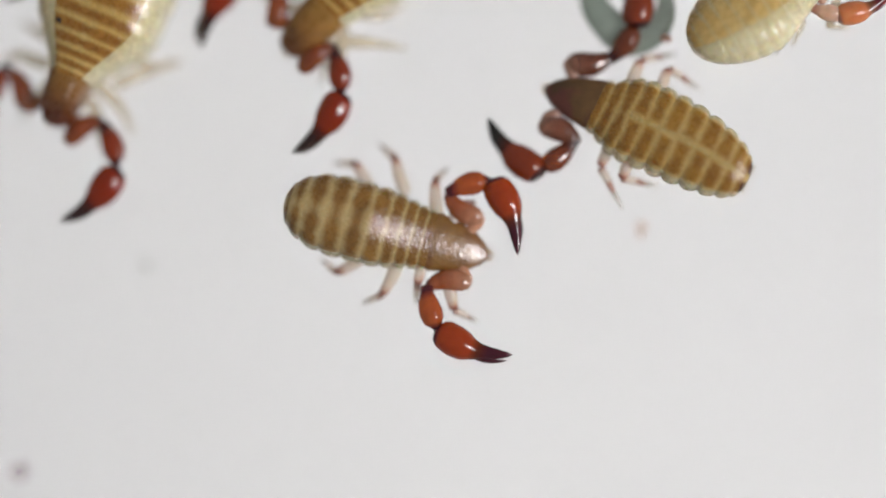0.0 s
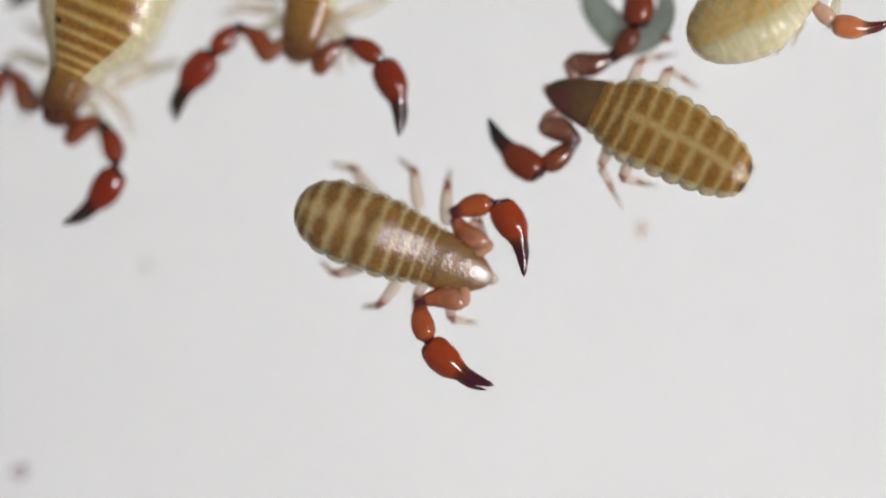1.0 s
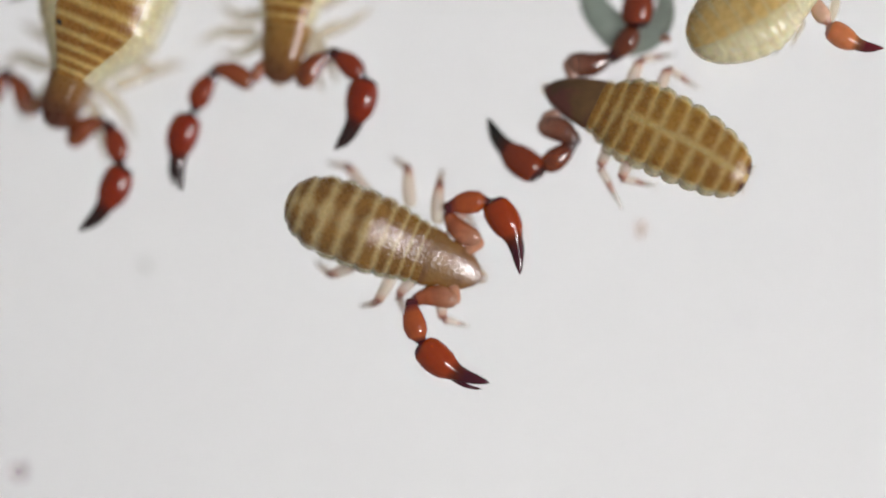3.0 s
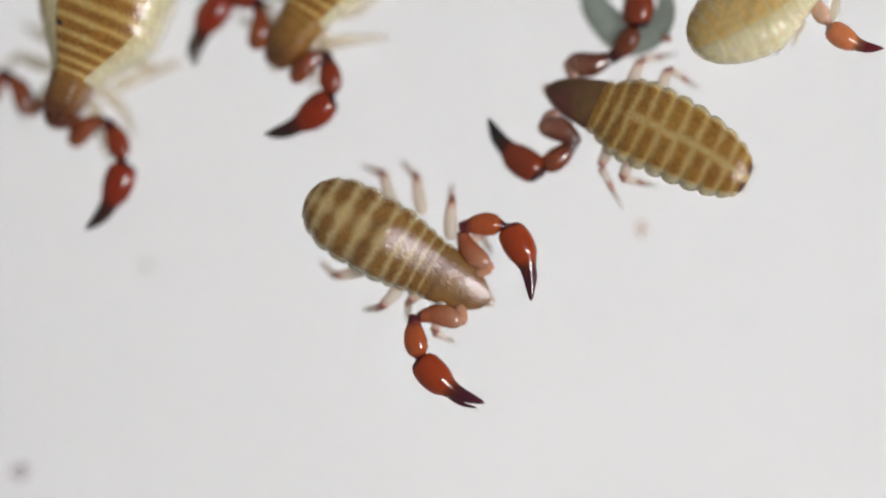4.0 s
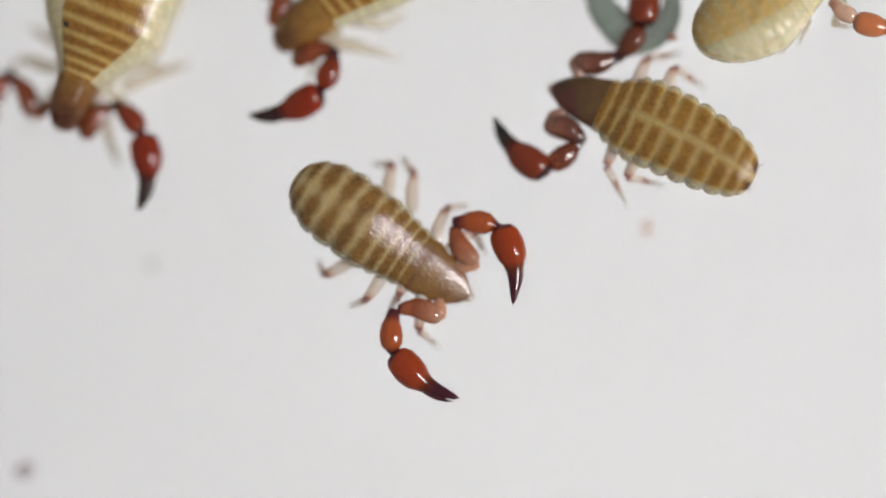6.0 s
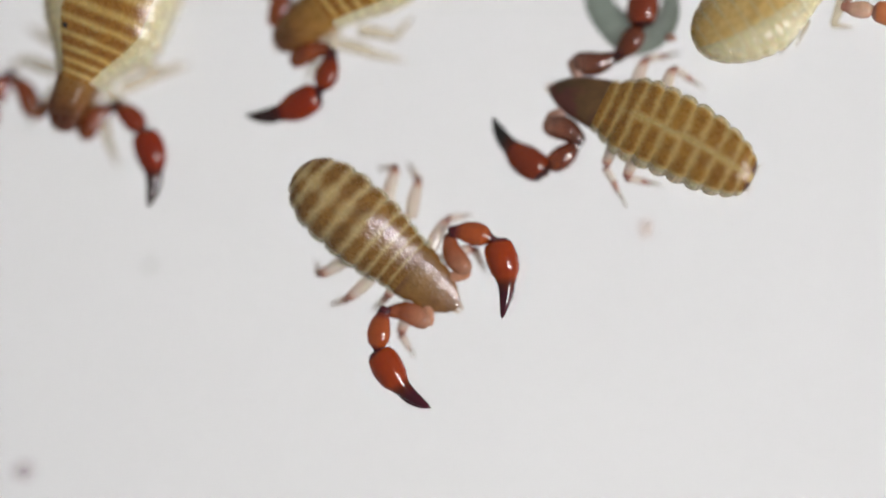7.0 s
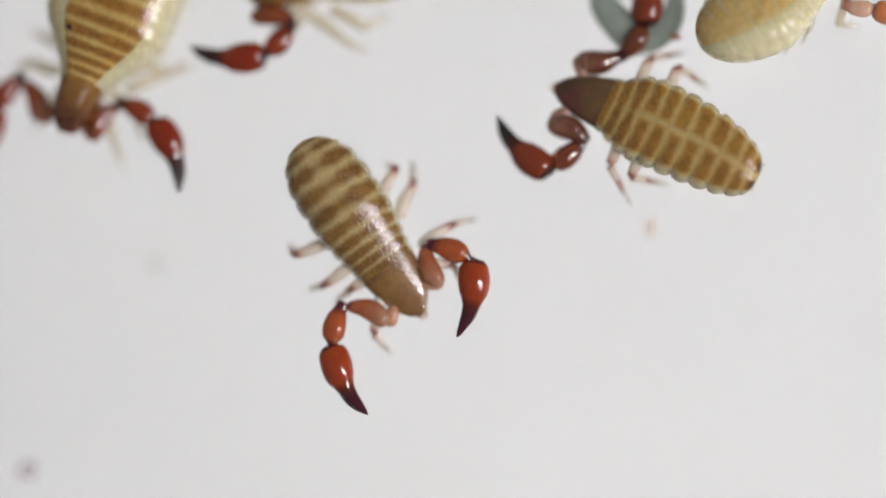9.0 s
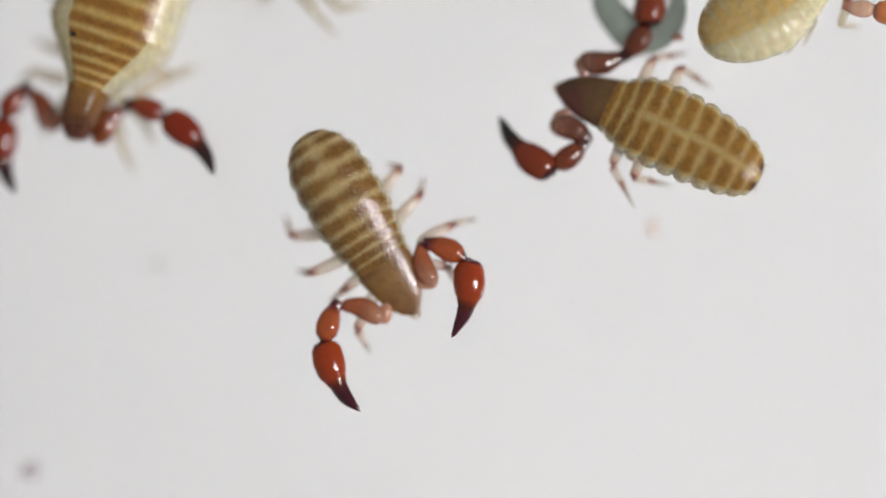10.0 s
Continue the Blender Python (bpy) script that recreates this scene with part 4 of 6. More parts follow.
    walk(mid["chela_r"], [
        (0, P(1.111, -1.25, 0.45, 0, 0, -5.128)), (0.5, P(1.082, -1.28, 0.45, 0, 0, -6.577)), (1, P(1.017, -1.199, 0.45, 0, 0, -13.15)),
        (1.5, P(1.067, -1.206, 0.45, 0, 0, -12.22)), (2, P(1.097, -1.186, 0.45, 0, 0, -10.581)), (2.5, P(1.094, -1.193, 0.45, 0, 0, -10.501)),
        (2.7, P(1.093, -1.211, 0.45, 0, 0, -9.342)), (3.8, P(1.094, -1.251, 0.45, 0, 0, -7.838)), (4, P(1.092, -1.235, 0.45, 0, 0, -4.844)),
        (4.5, P(1.082, -1.257, 0.45, 0, 0, -5.114)), (5, P(1.227, -1.224, 0.45, 0, 0, -0.581)), (5.5, P(1.159, -1.245, 0.45, 0, 0, 0.238)),
        (5.7, P(1.162, -1.288, 0.45, 0, 0, -0.253)), (6.8, P(1.08, -1.266, 0.45, 0, 0, -5.732)), (7, P(1.098, -1.213, 0.45, 0, 0, -7.74)),
        (7.5, P(1.06, -1.313, 0.45, 0, 0, -3.605)), (8, P(1.119, -1.244, 0.45, 0, 0, -8.602)), (8.5, P(1.163, -1.284, 0.45, 0, 0, -2.257)),
        (9, P(1.171, -1.338, 0.45, 0, 0, -7.727)), (9.5, P(1.169, -1.327, 0.45, 0, 0, -8.771)), (10, P(1.218, -1.332, 0.45, 0, 0, -4.862)),
    ])
    walk(mid["finger_r"], [(t, finger_pose(-1, a)) for t, a in (
        (0, 9), (1, 10), (2.5, 13), (4, 11), (4.5, 10), (5.5, 9), (7, 5), (7.5, 4), (10, 4))])
    walk(mid["low_l4"], [
        (0, P(-0.726, 0.841, 0.25, 0, 31.496, -173.142)), (0.5, P(-0.705, 0.836, 0.283, 0, 36.53, -175.787)),
        (1, P(-1.011, 0.815, 0.219, 0, 26.889, -172.178)), (2.5, P(-0.989, 0.817, 0.225, 0, 27.753, -173.862)),
        (3.8, P(-0.835, 0.781, 0.23, 0, 28.496, -169.668)), (4, P(-0.811, 0.863, 0.239, 0, 29.92, -172.206)),
        (4.5, P(-0.687, 0.858, 0.268, 0, 34.241, -157.86)), (5.5, P(-0.555, 0.948, 0.287, 0, 37.143, -155.211)),
        (7, P(-0.516, 0.98, 0.322, 0, 43.016, -147.188)), (7.5, P(-0.54, 0.92, 0.356, 0, 49.254, -128.52)),
        (8, P(-0.476, 0.959, 0.352, 0, 48.48, -149.043)), (9, P(-0.454, 0.927, 0.377, 0, 53.58, -154.175)),
        (10, P(-0.422, 0.93, 0.368, 0, 51.719, -148.361)),
    ])
    walk(mid["up_l4"], [
        (0, P(-0.298, 0.437, 0.331, 0, 8.235, 137.265)), (0.5, P(-0.281, 0.425, 0.341, 0, 6.101, 136.422)),
        (1, P(-0.509, 0.512, 0.3, 0, 8.222, 149.441)), (2.5, P(-0.49, 0.507, 0.304, 0, 8.034, 148.657)),
        (3.8, P(-0.356, 0.443, 0.32, 0, 9.099, 145.339)), (4, P(-0.364, 0.48, 0.32, 0, 8.176, 140.005)),
        (4.5, P(-0.278, 0.43, 0.337, 0, 7.137, 134.457)), (5.5, P(-0.241, 0.442, 0.343, 0, 5.92, 122.632)),
        (7, P(-0.233, 0.452, 0.35, 0, 3.324, 118.801)), (7.5, P(-0.22, 0.41, 0.358, 0, 0.914, 122.67)),
        (8, P(-0.211, 0.421, 0.357, 0, 1.213, 116.849)), (9, P(-0.193, 0.387, 0.361, 0, -0.745, 116.384)),
        (10, P(-0.185, 0.379, 0.36, 0, -0.033, 113.859)),
    ])
    walk(mid["low_l3"], [
        (0, P(-0.173, 1.054, 0.262, 0, 33.282, 150.583)), (0.5, P(-0.083, 1.064, 0.285, 0, 36.912, 149.515)),
        (1, P(-0.135, 1.088, 0.275, 0, 35.335, 161.579)), (2.5, P(-0.132, 1.092, 0.275, 0, 35.336, 162.268)),
        (3.8, P(-0.021, 1.113, 0.292, 0, 37.918, 167.499)), (4, P(-0.344, 1.059, 0.248, 0, 31.122, 163.965)),
        (4.5, P(-0.276, 0.949, 0.253, 0, 32.003, 160.072)), (5.5, P(-0.207, 1.026, 0.269, 0, 34.356, 160.655)),
        (7, P(-0.137, 1.051, 0.267, 0, 34.056, 163.103)), (7.5, P(-0.095, 0.988, 0.254, 0, 32.092, 159.691)),
        (8, P(-0.162, 1.034, 0.255, 0, 32.192, 156.974)), (9, P(-0.144, 1, 0.248, 0, 31.254, 151.783)),
        (9.5, P(-0.001, 1.01, 0.328, 0, 44.106, 147.979)), (10, P(0.069, 0.971, 0.342, 0, 46.661, 145.694)),
    ])
    walk(mid["up_l3"], [
        (0, P(0.139, 0.555, 0.325, 0, 6.58, 122.359)), (0.5, P(0.18, 0.535, 0.335, 0, 5.354, 116.941)), (1, P(0.149, 0.57, 0.329, 0, 5.704, 119.25)),
        (2.5, P(0.149, 0.573, 0.329, 0, 5.688, 118.978)), (3.8, P(0.195, 0.56, 0.336, 0, 4.855, 111.958)),
        (4, P(0.035, 0.609, 0.312, 0, 6.689, 130.594)), (4.5, P(0.113, 0.509, 0.324, 0, 7.278, 131.854)),
        (5.5, P(0.13, 0.541, 0.328, 0, 6.187, 125.224)), (7, P(0.158, 0.54, 0.329, 0, 6.433, 120.577)),
        (7.5, P(0.196, 0.478, 0.331, 0, 7.915, 120.213)), (8, P(0.15, 0.536, 0.325, 0, 7.204, 122.511)),
        (9, P(0.169, 0.504, 0.326, 0, 7.945, 122.683)), (9.5, P(0.23, 0.463, 0.351, 0, 2.855, 113.269)), (10, P(0.262, 0.409, 0.356, 0, 2, 109.284)),
    ])
    walk(mid["low_l2"], [
        (0, P(0.492, 0.855, 0.347, 0, 47.497, 71.118)), (0.5, P(0.57, 0.9, 0.352, 0, 48.471, 75.801)),
        (1, P(0.408, 1.041, 0.352, 0, 48.437, 109.155)), (2.5, P(0.411, 1.052, 0.352, 0, 48.438, 109.844)),
        (3.8, P(0.467, 1.02, 0.375, 0, 53.146, 105.087)), (4, P(0.297, 1.009, 0.352, 0, 48.517, 125.732)),
        (4.5, P(0.47, 0.873, 0.328, 0, 44.006, 61.2)), (5, P(0.515, 0.828, 0.348, 0, 47.647, 60.896)),
        (5.5, P(0.501, 0.849, 0.325, 0, 43.529, 50.192)), (7, P(0.552, 0.88, 0.27, 0, 34.443, 57.447)),
        (7.5, P(0.606, 0.89, 0.264, 0, 33.576, 65.611)), (8, P(0.629, 0.945, 0.233, 0, 29.026, 66.737)), (9, P(0.69, 1.108, 0.243, 0, 30.465, 74.16)),
        (10, P(0.681, 1.136, 0.243, 0, 30.463, 77.948)),
    ])
    walk(mid["up_l2"], [
        (0, P(0.701, 0.298, 0.36, 0, 1.975, 110.181)), (0.5, P(0.696, 0.319, 0.359, 0, 1.443, 101.984)),
        (1, P(0.626, 0.489, 0.356, 0, 1.125, 111.464)), (2.5, P(0.624, 0.498, 0.356, 0, 1.113, 110.985)),
        (3.8, P(0.65, 0.455, 0.362, 0, -0.531, 107.895)), (4, P(0.59, 0.494, 0.356, 0, 1.071, 119.672)),
        (4.5, P(0.691, 0.322, 0.359, 0, 3.615, 111.356)), (5, P(0.711, 0.266, 0.361, 0, 2.014, 108.744)),
        (5.5, P(0.703, 0.29, 0.361, 0, 4.082, 109.307)), (7, P(0.697, 0.312, 0.358, 0, 9.038, 103.774)),
        (7.5, P(0.698, 0.312, 0.358, 0, 9.551, 98.623)), (8, P(0.693, 0.368, 0.346, 0, 11.322, 95.943)),
        (9, P(0.698, 0.523, 0.327, 0, 8.497, 90.509)), (10, P(0.695, 0.551, 0.324, 0, 8.214, 91.177)),
    ])
    walk(mid["low_r4"], [
        (0, P(-0.563, -0.81, 0.254, 0, 32.122, 155.646)), (1, P(-0.671, -0.771, 0.259, 0, 32.874, 161.033)),
        (2.5, P(-0.646, -0.773, 0.259, 0, 32.875, 161.722)), (3.8, P(-0.427, -0.863, 0.277, 0, 35.633, 160.988)),
        (4, P(-0.631, -0.822, 0.251, 0, 31.562, 168.323)), (5, P(-0.481, -0.907, 0.282, 0, 36.329, 162.505)),
        (5.5, P(-0.436, -0.941, 0.305, 0, 40.081, 158.334)), (7, P(-0.315, -0.973, 0.374, 0, 52.84, 153.521)),
        (7.5, P(-0.465, -0.952, 0.273, 0, 35.045, 162.645)), (8, P(-0.476, -0.913, 0.273, 0, 35.044, 165.692)),
        (8.5, P(-0.355, -0.973, 0.338, 0, 45.876, 166.125)), (9, P(-0.272, -1.051, 0.381, 0, 54.33, 175.177)),
        (9.5, P(-0.278, -1.051, 0.39, 0, 56.333, 180.217)), (10, P(-0.415, -0.978, 0.261, 0, 33.103, 172.224)),
    ])
    walk(mid["up_r4"], [
        (0, P(-0.167, -0.373, 0.344, 0, 9.123, -132.904)), (1, P(-0.217, -0.395, 0.339, 0, 8.116, -141)),
        (2.5, P(-0.201, -0.386, 0.341, 0, 8.313, -139.641)), (3.8, P(-0.13, -0.35, 0.352, 0, 7.736, -120.896)),
        (4, P(-0.212, -0.408, 0.336, 0, 8.707, -136.024)), (5, P(-0.166, -0.403, 0.346, 0, 6.692, -122.723)),
        (5.5, P(-0.16, -0.412, 0.349, 0, 4.867, -118.229)), (7, P(-0.133, -0.401, 0.361, 0, -0.459, -108.16)),
        (7.5, P(-0.176, -0.433, 0.341, 0, 7.028, -119.872)), (8, P(-0.167, -0.407, 0.344, 0, 7.297, -122.142)),
        (8.5, P(-0.144, -0.413, 0.355, 0, 2.315, -111.296)), (9, P(-0.14, -0.467, 0.363, 0, -0.925, -103.359)),
        (9.5, P(-0.141, -0.468, 0.365, 0, -1.571, -103.734)), (10, P(-0.167, -0.441, 0.338, 0, 7.945, -115.536)),
    ])
    walk(mid["low_r3"], [
        (0, P(0.164, -0.956, 0.282, 0, 36.392, -147.992)), (1, P(0.126, -0.958, 0.333, 0, 44.937, -158.897)),
        (2.5, P(0.153, -0.95, 0.333, 0, 44.938, -158.208)), (3.8, P(0.369, -0.883, 0.353, 0, 48.745, -139.877)),
        (4, P(0.193, -0.892, 0.342, 0, 46.693, -149.85)), (5.5, P(0.356, -0.881, 0.355, 0, 49.11, -134.89)),
        (7, P(0.223, -0.966, 0.332, 0, 44.816, -127.391)), (7.5, P(0.337, -0.937, 0.352, 0, 48.455, -117.238)),
        (8, P(0.162, -0.951, 0.305, 0, 40.147, -141.015)), (9, P(0.347, -0.928, 0.342, 0, 46.648, -118.441)),
        (9.5, P(0.29, -0.947, 0.377, 0, 53.517, -130.282)), (10, P(0.211, -1.014, 0.371, 0, 52.304, -138.126)),
    ])
    walk(mid["up_r3"], [
        (0, P(0.283, -0.379, 0.35, 0, 7.081, -102.17)), (1, P(0.277, -0.383, 0.356, 0, 2.859, -105.321)),
        (2.5, P(0.284, -0.37, 0.356, 0, 2.919, -103.254)), (3.8, P(0.299, -0.291, 0.36, 0, 1.379, -83.774)),
        (4, P(0.299, -0.307, 0.36, 0, 2.344, -100.718)), (5.5, P(0.299, -0.288, 0.36, 0, 1.206, -85.017)),
        (7, P(0.291, -0.377, 0.356, 0, 2.95, -96.866)), (7.5, P(0.302, -0.344, 0.359, 0, 1.396, -86.999)),
        (8, P(0.284, -0.373, 0.353, 0, 5.215, -102.36)), (9, P(0.302, -0.336, 0.359, 0, 2.256, -86.086)),
        (9.5, P(0.299, -0.351, 0.361, 0, -0.772, -91.212)), (10, P(0.284, -0.423, 0.361, 0, -0.25, -97.443)),
    ])
    walk(mid["low_r2"], [
        (0, P(0.63, -0.689, 0.366, 0, 51.269, -84.032)), (1, P(0.575, -0.676, 0.391, 0, 56.726, -76.743)),
        (2.5, P(0.475, -0.744, 0.332, 0, 44.71, -47.66)), (4, P(0.498, -0.608, 0.364, 0, 50.882, -70.567)),
        (5.5, P(0.688, -0.598, 0.394, 0, 57.48, -92.599)), (7, P(0.652, -0.569, 0.362, 0, 50.435, -106.793)),
        (7.5, P(0.581, -0.66, 0.308, 0, 40.677, -93.357)), (8, P(0.59, -0.634, 0.327, 0, 43.97, -98.759)),
        (9, P(0.611, -0.649, 0.315, 0, 41.85, -93.402)), (10, P(0.674, -0.695, 0.315, 0, 41.793, -89.674)),
    ])
    walk(mid["up_r2"], [
        (0, P(0.584, -0.097, 0.361, 0, 0.255, -85.581)), (1, P(0.614, -0.084, 0.347, 0, -3.423, -93.587)),
        (2.5, P(0.634, -0.172, 0.37, 0, 4.355, -105.012)), (4, P(0.682, -0.043, 0.363, 0, 0.631, -107.697)),
        (5.5, P(0.521, -0.029, 0.337, 0, -4.707, -73.816)), (7, P(0.543, 0.015, 0.367, 0, 1.189, -79.717)),
        (7.5, P(0.612, -0.076, 0.396, 0, 8.992, -93.099)), (8, P(0.608, -0.046, 0.389, 0, 6.595, -91.861)),
        (9, P(0.593, -0.063, 0.394, 0, 8.209, -88.327)), (10, P(0.566, -0.116, 0.384, 0, 7.219, -79.621)),
    ])
    walk(mid["low_r1"], [
        (0, P(1.234, -0.918, 0.26, 0, 32.944, -10.533)), (1, P(1.171, -0.784, 0.259, 0, 32.877, 16.575)),
        (2.5, P(1.196, -0.764, 0.259, 0, 32.878, 17.264)), (3.8, P(1.239, -0.874, 0.276, 0, 35.515, -5.592)),
        (4, P(1.043, -0.821, 0.291, 0, 37.761, 6.791)), (4.5, P(1.005, -0.873, 0.294, 0, 38.271, 10.705)),
        (5, P(1.144, -0.842, 0.302, 0, 39.61, -4.817)), (5.5, P(1.218, -0.833, 0.281, 0, 36.285, -1.049)),
        (7, P(1.139, -0.842, 0.246, 0, 30.846, -19.509)), (7.5, P(1.322, -0.873, 0.231, 0, 28.667, -6.263)),
        (8, P(1.319, -0.734, 0.226, 0, 27.914, -1.156)), (9, P(1.328, -0.763, 0.223, 0, 27.595, 3.913)),
        (9.5, P(1.285, -0.733, 0.23, 0, 28.53, 12.028)), (10, P(1.276, -0.871, 0.262, 0, 33.276, -2.885)),
    ])
    walk(mid["up_r1"], [
        (0, P(0.955, -0.4, 0.343, 0, 8.497, -61.055)), (1, P(0.884, -0.272, 0.366, 0, 10.797, -59.921)),
        (2.5, P(0.88, -0.269, 0.367, 0, 10.877, -56.624)), (3.8, P(0.94, -0.365, 0.35, 0, 7.587, -58.834)),
        (4, P(0.885, -0.249, 0.367, 0, 7.944, -73.819)), (4.5, P(0.898, -0.287, 0.362, 0, 7.091, -78.885)),
        (5, P(0.901, -0.302, 0.36, 0, 6.148, -65.118)), (5.5, P(0.916, -0.326, 0.356, 0, 7.71, -58.505)),
        (7, P(0.904, -0.309, 0.358, 0, 11.287, -65.561)), (7.5, P(0.977, -0.402, 0.336, 0, 10.572, -53.099)),
        (8, P(0.917, -0.318, 0.354, 0, 12.842, -45.448)), (9, P(0.934, -0.336, 0.349, 0, 12.519, -46.667)),
        (9.5, P(0.9, -0.3, 0.36, 0, 13.003, -47.626)), (10, P(0.953, -0.379, 0.346, 0, 8.56, -56.094)),
    ])
    walk(mid["low_l1"], [
        (0, P(1.065, 0.715, 0.269, 0, 34.433, -54.415)), (4, P(0.886, 0.823, 0.304, 0, 39.937, -33.662)),
        (7.5, P(1.146, 0.817, 0.28, 0, 36.153, -19.892)), (10, P(1.161, 0.761, 0.299, 0, 39.196, -3.359)),
    ])
    walk(mid["up_l1"], [
        (0, P(0.844, 0.167, 0.391, 0, 12.281, 67.384)), (4, P(0.901, 0.223, 0.369, 0, 6.88, 90.85)), (7.5, P(0.891, 0.282, 0.363, 0, 8.472, 63.739)),
        (10, P(0.869, 0.246, 0.368, 0, 7.152, 59.753)),
    ])
    walk(top["thing"], [
        (0, P(-1.167, 4.161, 0, 0, 0, -135.081)), (0.3, P(-1.176, 4.173, 0, 0, 0, -134.518)), (0.4, P(-1.405, 4.414, 0, 0, 0, -121.607)),
        (0.5, P(-1.822, 4.611, 0, 0, 0, -104.353)), (0.8, P(-1.801, 4.518, 0, 0, 0, -104.035)), (1, P(-1.817, 4.443, 0, 0, 0, -103.65)),
        (1.5, P(-1.978, 4.18, 0, 0, 0, -100.909)), (2, P(-1.996, 4.18, 0, 0, 0, -100.905)), (2.5, P(-2.158, 4.131, 0, 0, 0, -99.408)),
        (2.7, P(-2.196, 4.134, 0, 0, 0, -99.032)), (3.8, P(-1.945, 4.234, 0, 0, 0, -109.899)), (4, P(-1.655, 4.175, 0, 0, 0, -122.283)),
        (4.5, P(-1.251, 4.095, 0, 0, 0, -138.818)), (5, P(-1.212, 4.071, 0, 0, 0, -140.621)), (5.5, P(-1.255, 4.079, 0, 0, 0, -141.843)),
        (7, P(-1.227, 4.069, 0, 0, 0, -143.06)), (7.5, P(-1.259, 4.178, 0, 0, 0, -147.597)), (8, P(-1.281, 4.178, 0, 0, 0, -147.95)),
        (8.5, P(-1.363, 4.227, 0, 0, 0, -154.168)), (9, P(-1.444, 4.304, 0, 0, 0, -163.123)), (9.5, P(-1.458, 4.293, 0, 0, 0, -176.958)),
        (10, P(-1.575, 4.586, 0, 0, 0, -179.064)),
    ])
    walk(top["trochanter_l"], [
        (0, P(1.337, 0.237, 0.5, 0, 0, 28.246)), (0.3, P(1.31, 0.223, 0.5, 0, 0, 30.486)), (0.4, P(1.321, 0.236, 0.5, 0, 0, 45.421)),
        (0.5, P(1.393, 0.269, 0.5, 0, 0, 29.192)), (0.8, P(1.388, 0.247, 0.5, 0, 0, 18.323)), (1, P(1.393, 0.246, 0.5, 0, 0, 16.271)),
        (1.5, P(1.333, 0.236, 0.5, 0, 0, 28.902)), (2, P(1.337, 0.233, 0.5, 0, 0, 22.559)), (2.5, P(1.347, 0.239, 0.5, 0, 0, 24.078)),
        (2.7, P(1.347, 0.237, 0.5, 0, 0, 21.771)), (3.8, P(1.358, 0.245, 0.5, 0, 0, 25.145)), (4, P(1.346, 0.244, 0.5, 0, 0, 29.835)),
        (4.5, P(1.336, 0.239, 0.5, 0, 0, 31.164)), (5, P(1.316, 0.226, 0.5, 0, 0, 27.335)), (5.5, P(1.316, 0.227, 0.5, 0, 0, 31.328)),
        (7, P(1.321, 0.228, 0.5, 0, 0, 28.697)), (7.5, P(1.362, 0.249, 0.5, 0, 0, 26.481)), (8, P(1.354, 0.246, 0.5, 0, 0, 27.948)),
        (8.5, P(1.364, 0.246, 0.5, 0, 0, 24.184)), (9, P(1.346, 0.236, 0.5, 0, 0, 21.503)), (9.5, P(1.323, 0.223, 0.5, 0, 0, 9.116)),
        (10, P(1.323, 0.212, 0.5, 0, 0, -24.322)),
    ])
    walk(top["femur_l"], [
        (0, P(1.741, 0.403, 0.5, 0, 0, 169.755)), (0.3, P(1.7, 0.376, 0.5, 0, 0, 166.694)), (0.4, P(1.648, 0.491, 0.5, 0, 0, 176.716)),
        (0.5, P(1.762, 0.49, 0.5, 0, 0, 156.837)), (0.8, P(1.776, 0.391, 0.5, 0, 0, 153.428)), (1, P(1.796, 0.373, 0.5, 0, 0, 151.093)),
        (1.5, P(1.681, 0.403, 0.5, 0, 0, 150.383)), (2, P(1.671, 0.384, 0.5, 0, 0, 150.372)), (2.5, P(1.695, 0.399, 0.5, 0, 0, 150.55)),
        (2.7, P(1.688, 0.39, 0.5, 0, 0, 149.416)), (3.8, P(1.754, 0.402, 0.5, 0, 0, 159.569)), (4, P(1.722, 0.426, 0.5, 0, 0, 165.378)),
        (4.5, P(1.679, 0.427, 0.5, 0, 0, 165.236)), (5, P(1.671, 0.376, 0.5, 0, 0, 164.37)), (5.5, P(1.653, 0.4, 0.5, 0, 0, 162.258)),
        (7, P(1.669, 0.39, 0.5, 0, 0, 163.474)), (7.5, P(1.74, 0.425, 0.5, 0, 0, 166.588)), (8, P(1.73, 0.424, 0.5, 0, 0, 165.182)),
        (8.5, P(1.761, 0.402, 0.5, 0, 0, 161.428)), (9, P(1.751, 0.358, 0.5, 0, 0, 157.717)), (9.5, P(1.669, 0.281, 0.5, 0, 0, 164.863)),
        (10, P(1.676, 0.059, 0.5, 0, 0, 169.774)),
    ])
